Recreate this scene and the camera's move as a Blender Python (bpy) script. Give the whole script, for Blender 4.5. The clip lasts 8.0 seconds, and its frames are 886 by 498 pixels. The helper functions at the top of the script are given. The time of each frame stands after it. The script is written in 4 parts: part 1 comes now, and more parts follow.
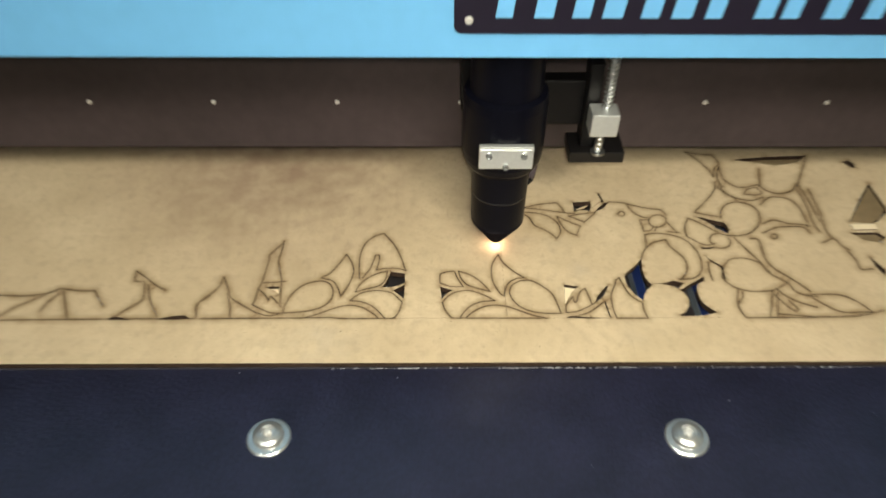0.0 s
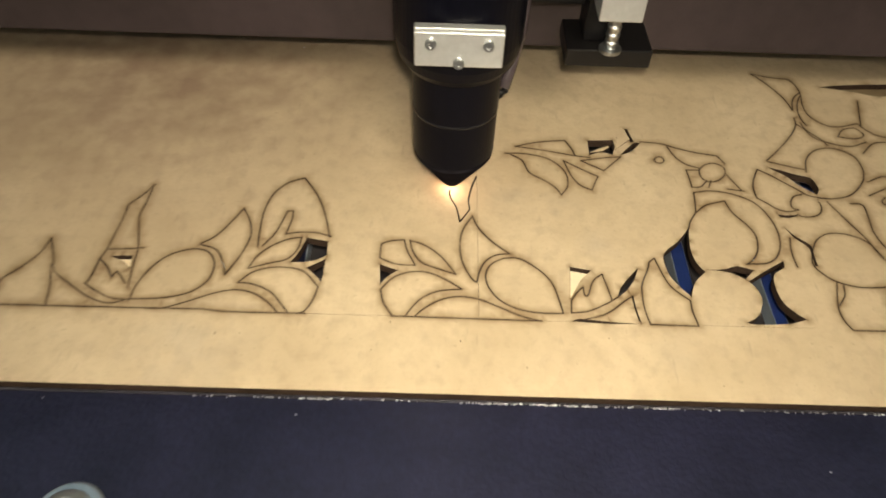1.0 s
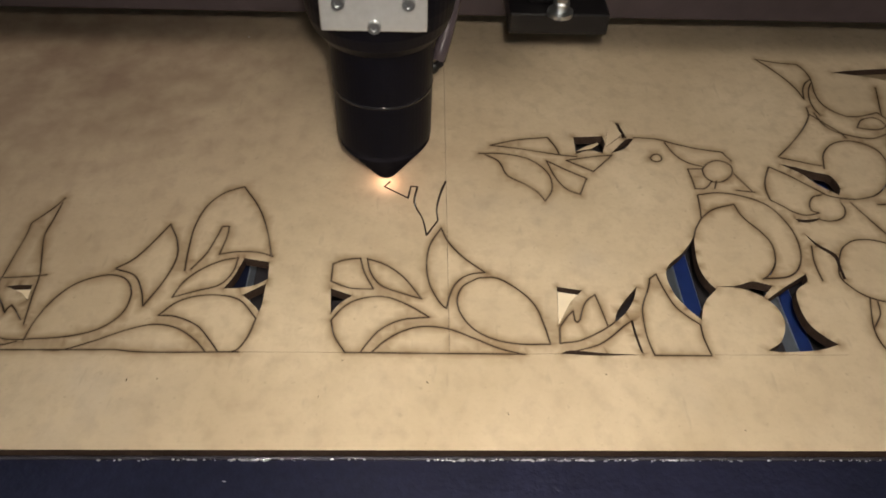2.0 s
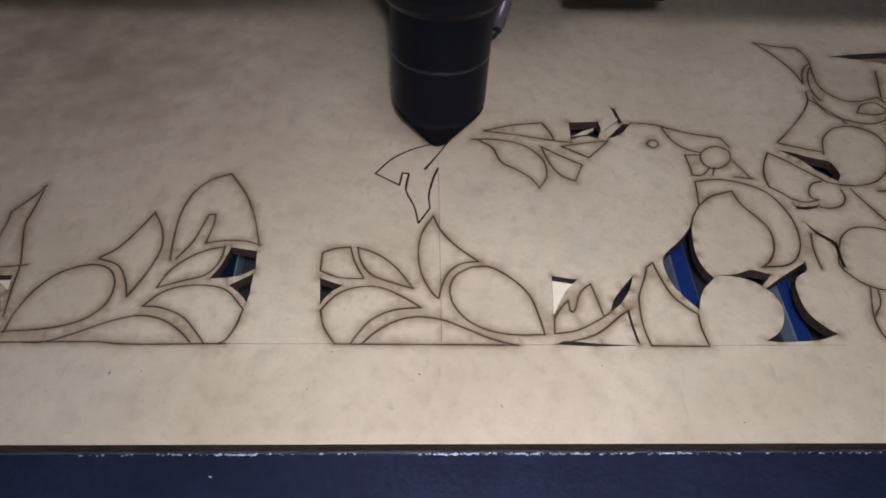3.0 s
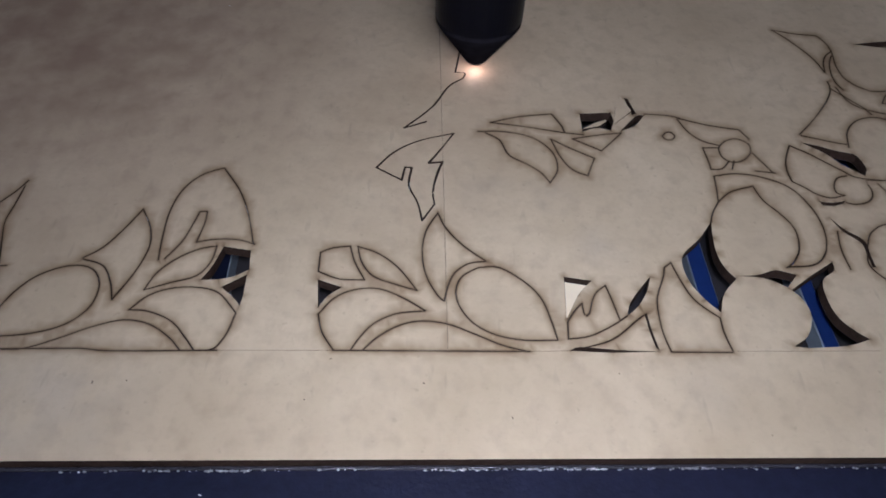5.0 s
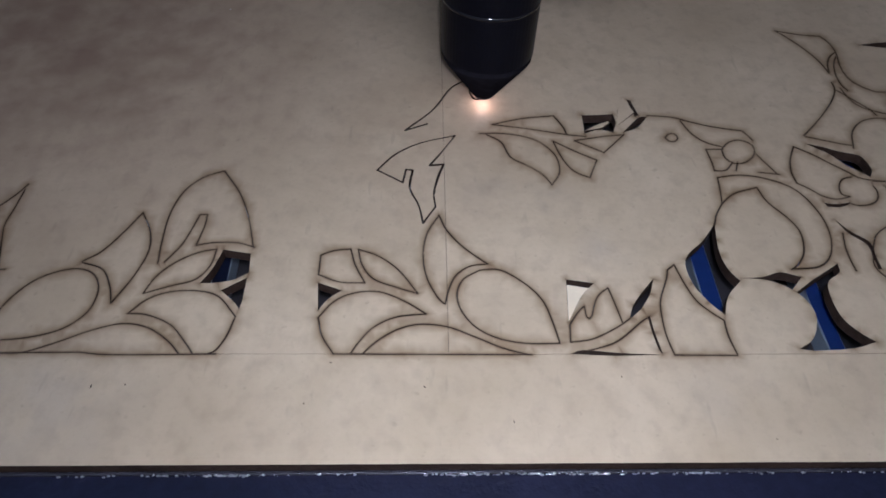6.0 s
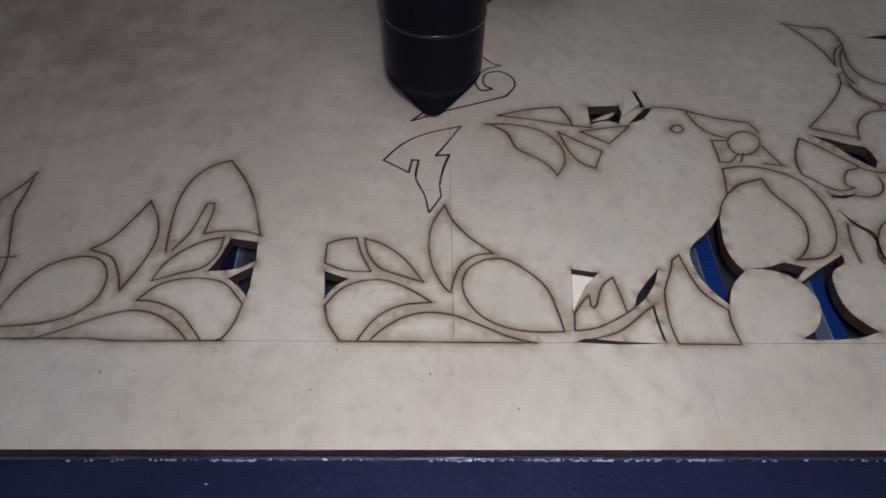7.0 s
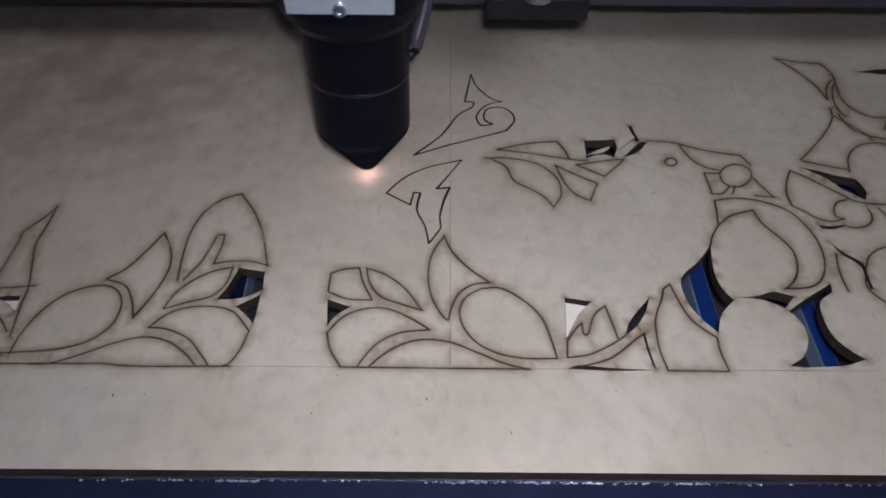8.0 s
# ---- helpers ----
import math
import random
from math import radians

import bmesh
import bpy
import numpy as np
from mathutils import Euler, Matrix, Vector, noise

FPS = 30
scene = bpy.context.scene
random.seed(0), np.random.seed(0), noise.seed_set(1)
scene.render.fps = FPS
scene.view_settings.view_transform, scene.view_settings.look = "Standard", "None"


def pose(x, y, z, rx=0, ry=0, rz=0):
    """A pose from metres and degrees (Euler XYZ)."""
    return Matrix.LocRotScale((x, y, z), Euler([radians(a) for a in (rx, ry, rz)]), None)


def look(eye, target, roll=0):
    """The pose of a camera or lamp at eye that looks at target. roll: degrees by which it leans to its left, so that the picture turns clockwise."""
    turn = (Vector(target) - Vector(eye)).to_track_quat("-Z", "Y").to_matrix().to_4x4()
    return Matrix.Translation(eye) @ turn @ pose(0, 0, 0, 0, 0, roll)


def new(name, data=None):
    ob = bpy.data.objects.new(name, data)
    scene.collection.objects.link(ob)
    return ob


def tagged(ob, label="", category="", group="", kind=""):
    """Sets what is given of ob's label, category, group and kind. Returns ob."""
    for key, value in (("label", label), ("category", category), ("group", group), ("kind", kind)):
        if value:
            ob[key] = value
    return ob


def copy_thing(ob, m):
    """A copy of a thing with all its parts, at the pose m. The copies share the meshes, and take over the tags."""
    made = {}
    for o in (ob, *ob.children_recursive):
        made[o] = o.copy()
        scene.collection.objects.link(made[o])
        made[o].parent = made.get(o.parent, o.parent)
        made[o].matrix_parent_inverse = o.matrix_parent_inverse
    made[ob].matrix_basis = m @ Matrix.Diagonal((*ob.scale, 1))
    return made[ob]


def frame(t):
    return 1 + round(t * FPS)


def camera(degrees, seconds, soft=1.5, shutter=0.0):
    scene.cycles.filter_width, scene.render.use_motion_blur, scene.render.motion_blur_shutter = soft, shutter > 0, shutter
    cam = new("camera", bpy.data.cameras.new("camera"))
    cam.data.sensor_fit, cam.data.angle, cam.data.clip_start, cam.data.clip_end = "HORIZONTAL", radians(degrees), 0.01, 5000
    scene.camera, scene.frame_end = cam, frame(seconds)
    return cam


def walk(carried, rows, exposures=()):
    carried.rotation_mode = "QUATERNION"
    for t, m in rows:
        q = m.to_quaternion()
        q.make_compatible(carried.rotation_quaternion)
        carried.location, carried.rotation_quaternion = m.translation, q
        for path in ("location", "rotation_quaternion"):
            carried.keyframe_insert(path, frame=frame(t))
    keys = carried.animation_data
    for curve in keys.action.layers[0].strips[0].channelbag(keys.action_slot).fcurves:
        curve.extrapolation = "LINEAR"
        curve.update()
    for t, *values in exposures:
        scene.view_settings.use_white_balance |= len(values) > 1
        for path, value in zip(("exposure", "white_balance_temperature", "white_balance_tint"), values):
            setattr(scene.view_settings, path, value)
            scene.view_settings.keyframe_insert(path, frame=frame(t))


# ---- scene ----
from mathutils.geometry import delaunay_2d_cdt

cam = camera(61.09, 8.0, soft=1.7, shutter=0.5)
PATH = [
    (0, (0.02311, -0.23662, 0.26316), (0.02551, -0.08981, 0.12736), 0.56),
    (0.3, (0.03090, -0.18830, 0.22623), (0.03093, -0.04587, 0.08582), 2.03),
    (0.5, (0.03766, -0.16940, 0.20958), (0.03570, -0.03029, 0.06590), 1.54),
    (1, (0.04407, -0.13715, 0.18040), (0.04581, -0.00210, 0.03289), 2.31),
    (1.5, (0.04901, -0.11425, 0.16172), (0.05338, 0.02129, 0.01471), 2.37),
    (3, (0.05064, -0.10387, 0.15260), (0.05826, 0.02856, 0.00292), 2.90),
    (3.5, (0.05130, -0.10048, 0.14950), (0.05865, 0.03001, -0.00188), 3.08),
    (4, (0.05040, -0.09844, 0.14697), (0.05820, 0.03111, -0.00521), 3.34),
    (5.5, (0.04951, -0.09381, 0.14445), (0.05682, 0.03767, -0.00609), 2.62),
    (6, (0.05057, -0.09407, 0.14365), (0.05705, 0.03762, -0.00674), 2.37),
    (6.5, (0.05093, -0.09453, 0.14307), (0.05717, 0.03621, -0.00815), 2.40),
    (7, (0.05027, -0.09603, 0.14336), (0.05555, 0.03483, -0.00779), 2.21),
    (7.5, (0.05307, -0.09734, 0.14823), (0.05754, 0.03587, -0.00089), 2.28),
    (8, (0.05504, -0.10087, 0.14972), (0.05558, 0.03549, 0.00341), 0.64),
]
EXPOSURES = [(0, 1.78, 7500, -1), (0.5, 1.5, 8150, 1), (1.0, 1.26, 8400, 4), (1.6, 0.68, 8150, 7), (2.7, 0.42, 5550, 14), (3.5, 0.33, 5350, 15), (5.5, 0.08, 5250, 15), (6.5, 0.0, 5100, 15), (8.0, 0.08, 4950, 15)]
walk(cam, [(t, look(eye, target, roll)) for t, eye, target, roll in PATH], EXPOSURES)

# world and lamps: a dim workshop, filled by two unseen area lamps added overhead
world = bpy.data.worlds.new("world")
scene.world = world
world.use_nodes = True
world.node_tree.nodes["Background"].inputs[0].default_value = (0.75, 0.85, 1.0, 1)
world.node_tree.nodes["Background"].inputs[1].default_value = 0.05


def lamp(name, eye, target, sx, sy, watts, colour):
    data = bpy.data.lights.new(name, "AREA")
    data.shape, data.size, data.size_y, data.energy, data.color = "RECTANGLE", sx, sy, watts, colour
    ob = new(name, data)
    ob.matrix_world = look(eye, target)
    return tagged(ob, kind="structure")


lamp("room_fill_lamp", (0.45, -1.50, 1.55), (0.06, 0.0, 0.0), 0.9, 0.35, 12, (1.0, 0.95, 0.88))
lamp("room_fill_lamp", (-1.2, -1.3, 1.62), (-0.6, -0.6, 0.0), 0.9, 0.3, 3, (0.85, 0.92, 1.0))

MM = 0.001


# ---- materials ----
def material(name, colour, rough=0.5, metal=0.0, scale=200.0, vary=0.12, bump=0.0, bump_scale=900.0, spec=0.5, coarse=None, relief=0.0004):
    m = bpy.data.materials.new(name)
    m.use_nodes = True
    nt = m.node_tree
    b = nt.nodes["Principled BSDF"]
    co = nt.nodes.new("ShaderNodeNewGeometry")
    n1 = nt.nodes.new("ShaderNodeTexNoise")
    n1.inputs["Scale"].default_value, n1.inputs["Detail"].default_value = scale, 6
    n2 = nt.nodes.new("ShaderNodeTexNoise")
    n2.inputs["Scale"].default_value, n2.inputs["Detail"].default_value = coarse or scale * 0.12, 4
    for n in (n1, n2):
        nt.links.new(co.outputs["Position"], n.inputs["Vector"])
    add = nt.nodes.new("ShaderNodeMath")
    add.operation = "ADD"
    nt.links.new(n1.outputs["Fac"], add.inputs[0])
    nt.links.new(n2.outputs["Fac"], add.inputs[1])
    ramp = nt.nodes.new("ShaderNodeMapRange")
    ramp.inputs["From Min"].default_value, ramp.inputs["From Max"].default_value = 0.6, 1.4
    ramp.inputs["To Min"].default_value, ramp.inputs["To Max"].default_value = 1 - vary, 1 + vary
    nt.links.new(add.outputs[0], ramp.inputs["Value"])
    mul = nt.nodes.new("ShaderNodeMix")
    mul.data_type, mul.blend_type = "RGBA", "MULTIPLY"
    mul.inputs[0].default_value = 1.0
    mul.inputs[6].default_value = (*colour, 1)
    nt.links.new(ramp.outputs[0], mul.inputs[7])
    nt.links.new(mul.outputs[2], b.inputs["Base Color"])
    b.inputs["Roughness"].default_value, b.inputs["Metallic"].default_value = rough, metal
    b.inputs["Specular IOR Level"].default_value = spec
    if bump:
        nb = nt.nodes.new("ShaderNodeTexNoise")
        nb.inputs["Scale"].default_value, nb.inputs["Detail"].default_value = bump_scale, 3
        nt.links.new(co.outputs["Position"], nb.inputs["Vector"])
        bm_ = nt.nodes.new("ShaderNodeBump")
        bm_.inputs["Strength"].default_value, bm_.inputs["Distance"].default_value = bump, relief
        nt.links.new(nb.outputs["Fac"], bm_.inputs["Height"])
        nt.links.new(bm_.outputs[0], b.inputs["Normal"])
    return m


def plywood_material():
    """Birch face: fibres along x, cloudy stains, small dark flecks, and scorch beside the burnt lines (attribute)."""
    m = bpy.data.materials.new("birch_plywood")
    m.use_nodes = True
    nt = m.node_tree
    b = nt.nodes["Principled BSDF"]
    b.inputs["Roughness"].default_value = 0.55
    b.inputs["Specular IOR Level"].default_value = 0.3
    co = nt.nodes.new("ShaderNodeNewGeometry")

    def tex(scale, detail, stretch=(1, 1, 1)):
        mp = nt.nodes.new("ShaderNodeMapping")
        mp.inputs["Scale"].default_value = stretch
        nt.links.new(co.outputs["Position"], mp.inputs["Vector"])
        n = nt.nodes.new("ShaderNodeTexNoise")
        n.inputs["Scale"].default_value, n.inputs["Detail"].default_value = scale, detail
        nt.links.new(mp.outputs[0], n.inputs["Vector"])
        return n.outputs["Fac"]

    def span(value, a, z, lo, hi):
        r = nt.nodes.new("ShaderNodeMapRange")
        r.inputs["From Min"].default_value, r.inputs["From Max"].default_value = a, z
        r.inputs["To Min"].default_value, r.inputs["To Max"].default_value = lo, hi
        nt.links.new(value, r.inputs["Value"])
        return r.outputs[0]

    def blend(fac, one, two, mode="MIX"):
        x = nt.nodes.new("ShaderNodeMix")
        x.data_type, x.blend_type = "RGBA", mode
        for socket, value in ((0, fac), (6, one), (7, two)):
            if isinstance(value, (int, float)):
                x.inputs[socket].default_value = value
            elif isinstance(value, tuple):
                x.inputs[socket].default_value = (*value, 1)
            else:
                nt.links.new(value, x.inputs[socket])
        return x.outputs[2]

    clouds = tex(24, 5)
    grain = tex(190, 4, (1.0, 0.9, 1))
    blots = tex(210, 4, (1, 0.8, 1))
    specks = tex(430, 2)
    col = blend(span(clouds, 0.35, 0.68, 0, 1), (0.61, 0.49, 0.348), (0.50, 0.395, 0.272))
    col = blend(span(grain, 0.4, 0.7, 0, 0.27), col, (0.42, 0.32, 0.21))
    col = blend(span(blots, 0.50, 0.70, 0, 0.33), col, (0.36, 0.275, 0.195))
    # broad brown patches and greasy smudges on the panel's face
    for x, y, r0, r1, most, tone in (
        # darkest at the back left, fading out over 120 mm
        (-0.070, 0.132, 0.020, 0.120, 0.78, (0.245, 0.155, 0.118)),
        (0.048, 0.074, 0.004, 0.045, 0.42, (0.36, 0.25, 0.16)),
        (0.070, 0.052, 0.001, 0.010, 0.55, (0.30, 0.25, 0.21)),
        (0.087, 0.051, 0.001, 0.009, 0.55, (0.30, 0.25, 0.21)),
        (0.099, 0.032, 0.001, 0.010, 0.35, (0.30, 0.26, 0.23)),
        (-0.026, -0.013, 0.002, 0.024, 0.35, (0.34, 0.31, 0.29)),
        (0.118, -0.008, 0.001, 0.014, 0.22, (0.34, 0.30, 0.27)),
    ):
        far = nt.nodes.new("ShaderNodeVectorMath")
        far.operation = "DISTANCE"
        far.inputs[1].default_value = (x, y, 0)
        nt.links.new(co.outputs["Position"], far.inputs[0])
        patch_mask = nt.nodes.new("ShaderNodeMath")
        patch_mask.operation = "MULTIPLY"
        nt.links.new(span(far.outputs["Value"], r0, r1, 1.0, 0.0), patch_mask.inputs[0])
        nt.links.new(span(tex(75, 5), 0.36, 0.64, most * (0.5 if r1 > 0.05 else 0.1), most), patch_mask.inputs[1])
        col = blend(patch_mask.outputs[0], col, tone)
    col = blend(span(tex(17, 4), 0.52, 0.72, 0, 0.2), col, (0.38, 0.285, 0.195))
    col = blend(span(specks, 0.67, 0.78, 0, 0.28), col, (0.22, 0.17, 0.12))
    col = blend(span(tex(240, 2, (1.6, 0.35, 1)), 0.67, 0.75, 0, 0.18), col, (0.22, 0.17, 0.13))
    col = blend(span(tex(620, 3), 0.50, 0.75, 0, 0.14), col, (0.34, 0.26, 0.18))
    at = nt.nodes.new("ShaderNodeAttribute")
    at.attribute_name = "scorch"
    smoke = tex(120, 3)
    sc = nt.nodes.new("ShaderNodeMath")
    sc.operation = "MULTIPLY"
    nt.links.new(at.outputs["Fac"], sc.inputs[0])
    nt.links.new(span(smoke, 0.3, 0.7, 0.35, 0.92), sc.inputs[1])
    col = blend(sc.outputs[0], col, (0.19, 0.112, 0.048))
    core = nt.nodes.new("ShaderNodeMath")
    core.operation = "POWER"
    core.inputs[1].default_value = 6.0
    nt.links.new(at.outputs["Fac"], core.inputs[0])
    dark = nt.nodes.new("ShaderNodeMath")
    dark.operation = "MULTIPLY"
    nt.links.new(core.outputs[0], dark.inputs[0])
    nt.links.new(span(smoke, 0.3, 0.7, 0.55, 1.0), dark.inputs[1])
    col = blend(dark.outputs[0], col, (0.105, 0.066, 0.036))
    nt.links.new(col, b.inputs["Base Color"])
    bp = nt.nodes.new("ShaderNodeBump")
    bp.inputs["Strength"].default_value, bp.inputs["Distance"].default_value = 0.25, 0.0002
    nt.links.new(grain, bp.inputs["Height"])
    nt.links.new(bp.outputs[0], b.inputs["Normal"])
    return m


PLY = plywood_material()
# veneer of the sunk offcuts, a darker brown than the panel's face
BROWN = material("brown_veneer", (0.20, 0.145, 0.085), 0.6, scale=120, vary=0.3)
FRESH = material("fresh_veneer", (0.80, 0.68, 0.51), 0.6, scale=300, vary=0.08)
CHAR = material("charred_edge", (0.040, 0.025, 0.019), 0.75, scale=700, vary=0.5, bump=0.5, bump_scale=1500, spec=0.1)
NAVY = material("navy_powder_coat", (0.0125, 0.0128, 0.0290), 0.30, scale=420, vary=0.45, bump=0.85, bump_scale=620, relief=0.0004)
BEAD = material("dark_glossy_bead", (0.03, 0.028, 0.036), 0.16, scale=800, vary=0.4, bump=0.9, bump_scale=1100)
GLOSS = material("worn_ring_edge", (0.012, 0.012, 0.015), 0.14, 0.0, scale=500, vary=0.2, spec=0.22)
BLACK = material("black_anodised", (0.0026, 0.0027, 0.0058), 0.36, scale=500, vary=0.25, bump=0.08, spec=0.09)
# cone's copy of the nozzle black: no reflection, base lightened to offset its shade
MATT = material("cone_black_lightened", (0.0135, 0.0125, 0.0165), 0.85, scale=300, vary=0.4, bump=0.1, spec=0.0)
FOOT = material("satin_black_plastic", (0.0060, 0.0054, 0.0060), 0.33, scale=400, vary=0.25, bump=0.06, spec=0.3)
BLACKP = material("black_plastic", (0.0055, 0.0050, 0.0058), 0.38, scale=400, vary=0.25, bump=0.1, spec=0.2)
BEAM = material("brown_black_beam_paint", (0.033, 0.022, 0.026), 0.6, scale=150, vary=0.3, bump=0.15)
BLUE = material("light_blue_cover_paint", (0.15, 0.43, 0.77), 0.4, scale=120, vary=0.05, bump=0.05)
ALU = material("milled_aluminium", (0.72, 0.73, 0.74), 0.38, 0.75, scale=600, vary=0.08, bump=0.12)
DULL = material("dull_steel", (0.40, 0.41, 0.42), 0.3, 0.95, scale=700, vary=0.2)
STEEL = material("zinc_steel", (0.68, 0.69, 0.70), 0.29, 0.88, scale=500, vary=0.12)
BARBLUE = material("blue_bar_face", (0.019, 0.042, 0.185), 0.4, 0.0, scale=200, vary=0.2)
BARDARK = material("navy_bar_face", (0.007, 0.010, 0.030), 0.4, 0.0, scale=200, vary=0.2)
BARGREY = material("grey_bar_side", (0.30, 0.35, 0.42), 0.4, 0.2, scale=200, vary=0.2)
TRAY = material("dark_tray_steel", (0.056, 0.051, 0.057), 0.4, 0.2, scale=60, vary=0.4)
SIGN = material("dark_sign_enamel", (0.012, 0.009, 0.020), 0.3, scale=200, vary=0.15)
PALE = material("pale_screw_head", (0.75, 0.73, 0.72), 0.3, 0.4, scale=600, vary=0.1)
WALL = material("white_wall_paint", (0.62, 0.62, 0.60), 0.8, scale=6, vary=0.06)
FLOOR = material("grey_concrete", (0.22, 0.22, 0.21), 0.7, scale=8, vary=0.2)
CABLE = material("clear_air_hose", (0.055, 0.043, 0.050), 0.2, scale=300, vary=0.1)
SPARK = bpy.data.materials.new("laser_spark")
SPARK.use_nodes = True
SPARK.node_tree.nodes["Principled BSDF"].inputs["Emission Color"].default_value = (1.0, 0.66, 0.52, 1)
SPARK.node_tree.nodes["Principled BSDF"].inputs["Emission Strength"].default_value = 90


# ---- mesh helpers ----
def part(name, bm, mat, parent=None, label="", smooth=False):
    me = bpy.data.meshes.new(name)
    bmesh.ops.recalc_face_normals(bm, faces=bm.faces)
    bm.to_mesh(me)
    bm.free()
    for m in mat if isinstance(mat, (list, tuple)) else (mat,):
        me.materials.append(m)
    if smooth:
        for p in me.polygons:
            p.use_smooth = True
    ob = new(name, me)
    ob.parent = parent
    return tagged(ob, label)


def box(x0, x1, y0, y1, z0, z1, bevel=0.0, segments=2):
    bm = bmesh.new()
    bmesh.ops.create_cube(bm, size=1, matrix=Matrix.Translation(((x0 + x1) / 2, (y0 + y1) / 2, (z0 + z1) / 2)) @ Matrix.Diagonal((x1 - x0, y1 - y0, z1 - z0, 1)))
    if bevel:
        bmesh.ops.bevel(bm, geom=bm.edges[:], offset=bevel, segments=segments, affect="EDGES", profile=0.5)
    return bm


def lathe(profile, n=40, at=(0, 0, 0), turn=None):
    """A body of revolution about z: profile of (radius, height) from bottom to top."""
    bm = bmesh.new()
    rings = []
    for r, z in profile:
        rings.append([bm.verts.new((r * math.cos(2 * math.pi * i / n), r * math.sin(2 * math.pi * i / n), z)) for i in range(n)])
    for a, b in zip(rings, rings[1:]):
        for i in range(n):
            bm.faces.new((a[i], a[(i + 1) % n], b[(i + 1) % n], b[i]))
    bm.faces.new(rings[0][::-1])
    bm.faces.new(rings[-1])
    bmesh.ops.transform(bm, matrix=Matrix.Translation(at) @ (turn or Matrix()), verts=bm.verts)
    return bm


def prism(outline, y0, y1):
    """An outline in x and z, given depth along y."""
    bm = bmesh.new()
    a = [bm.verts.new((x, y0, z)) for x, z in outline]
    b = [bm.verts.new((x, y1, z)) for x, z in outline]
    bm.faces.new(a)
    bm.faces.new(b[::-1])
    for i in range(len(a)):
        bm.faces.new((a[i], b[i], b[(i + 1) % len(a)], a[(i + 1) % len(a)]))
    return bm


def tube(points, r, n=10):
    """A round hose along a smooth run of points."""
    pts = spline([Vector(p) for p in points], 0.003)
    bm = bmesh.new()
    rings = []
    for i, p in enumerate(pts):
        d = (pts[min(i + 1, len(pts) - 1)] - pts[max(i - 1, 0)]).normalized()
        s = d.cross(Vector((0.3, 1, 0.2))).normalized()
        u = d.cross(s)
        rings.append([bm.verts.new(p + r * (math.cos(2 * math.pi * k / n) * s + math.sin(2 * math.pi * k / n) * u)) for k in range(n)])
    for a, b in zip(rings, rings[1:]):
        for k in range(n):
            bm.faces.new((a[k], a[(k + 1) % n], b[(k + 1) % n], b[k]))
    bm.faces.new(rings[0])
    bm.faces.new(rings[-1])
    return bm


def spline(pts, step):
    """Catmull-Rom run through points, cut into even steps."""
    if len(pts) == 2:
        n = max(1, round((pts[1] - pts[0]).length / step))
        return [pts[0].lerp(pts[1], i / n) for i in range(n + 1)]
    run = [pts[0] * 2 - pts[1], *pts, pts[-1] * 2 - pts[-2]]
    out = [pts[0]]
    for a, b, c, d in zip(run, run[1:], run[2:], run[3:]):
        n = max(1, round((c - b).length / step))
        for i in range(1, n + 1):
            u = i / n
            out.append(0.5 * (2 * b + (c - a) * u + (2 * a - 5 * b + 4 * c - d) * u * u + (3 * b - a - 3 * c + d) * u ** 3))
    return out


def empty(name, x=0, y=0, z=0):
    ob = new(name)
    ob.location = (x, y, z)
    return ob


# ---- room ----
tagged(part("floor", box(-2.6, 2.6, -2.6, 2.6, -1.0, -0.9), FLOOR), "bare grey concrete workshop floor", "floor", kind="structure")
tagged(part("ceiling", box(-2.6, 2.6, -2.6, 2.6, 1.7, 1.8), WALL), "plain white workshop ceiling", "ceiling", kind="structure")
for n, b in (("wall_south", (-2.6, 2.6, -2.7, -2.6)), ("wall_north", (-2.6, 2.6, 2.6, 2.7)), ("wall_west", (-2.7, -2.6, -2.6, 2.6)), ("wall_east", (2.6, 2.7, -2.6, 2.6))):
    tagged(part(n, box(*b, -0.9, 1.7), WALL), "plain white painted workshop wall", "wall", kind="structure")

# ---- machine bed: front deck, side rails, back rail, tray, bars ----
bed = tagged(empty("laser_bed", 0, 0, -0.9), "dark navy powder-coated laser cutter bed with support bars", "machine bed")


def bed_part(name, bm, mat, label="", smooth=False):
    ob = part(name, bm, mat, bed, label, smooth)
    ob.matrix_parent_inverse = Matrix.Translation((0, 0, 0.9))
    return ob


bed_part("front_deck", box(-0.62, 0.72, -0.30, -0.012, -0.027, -0.003, 0.0015), NAVY, "navy speckled powder-coated steel deck")
bed_part("front_apron", box(-0.62, 0.72, -0.298, -0.27, -0.30, -0.029), NAVY)
for x0, x1 in ((-0.62, -0.48), (0.58, 0.72)):
    bed_part("side_rail", box(x0, x1, -0.011, 0.62, -0.10, -0.003, 0.002), NAVY)
bed_part("back_rail", box(-0.478, 0.578, 0.42, 0.62, -0.10, -0.003, 0.002), NAVY)
bed_part("cabinet", box(-0.62, 0.72, -0.268, 0.62, -0.90, -0.105, 0.006), NAVY)
bed_part("tray", box(-0.478, 0.578, -0.010, 0.418, -0.103, -0.0270), TRAY, "dark steel chip tray")
BARS = [-6.8, 15.0, 48.0, 70.0, 95.0, 129.3, 159.0]
for k in range(1, 13):
    BARS = [BARS[0] - 29.6] + BARS + [BARS[-1] + 29.6]
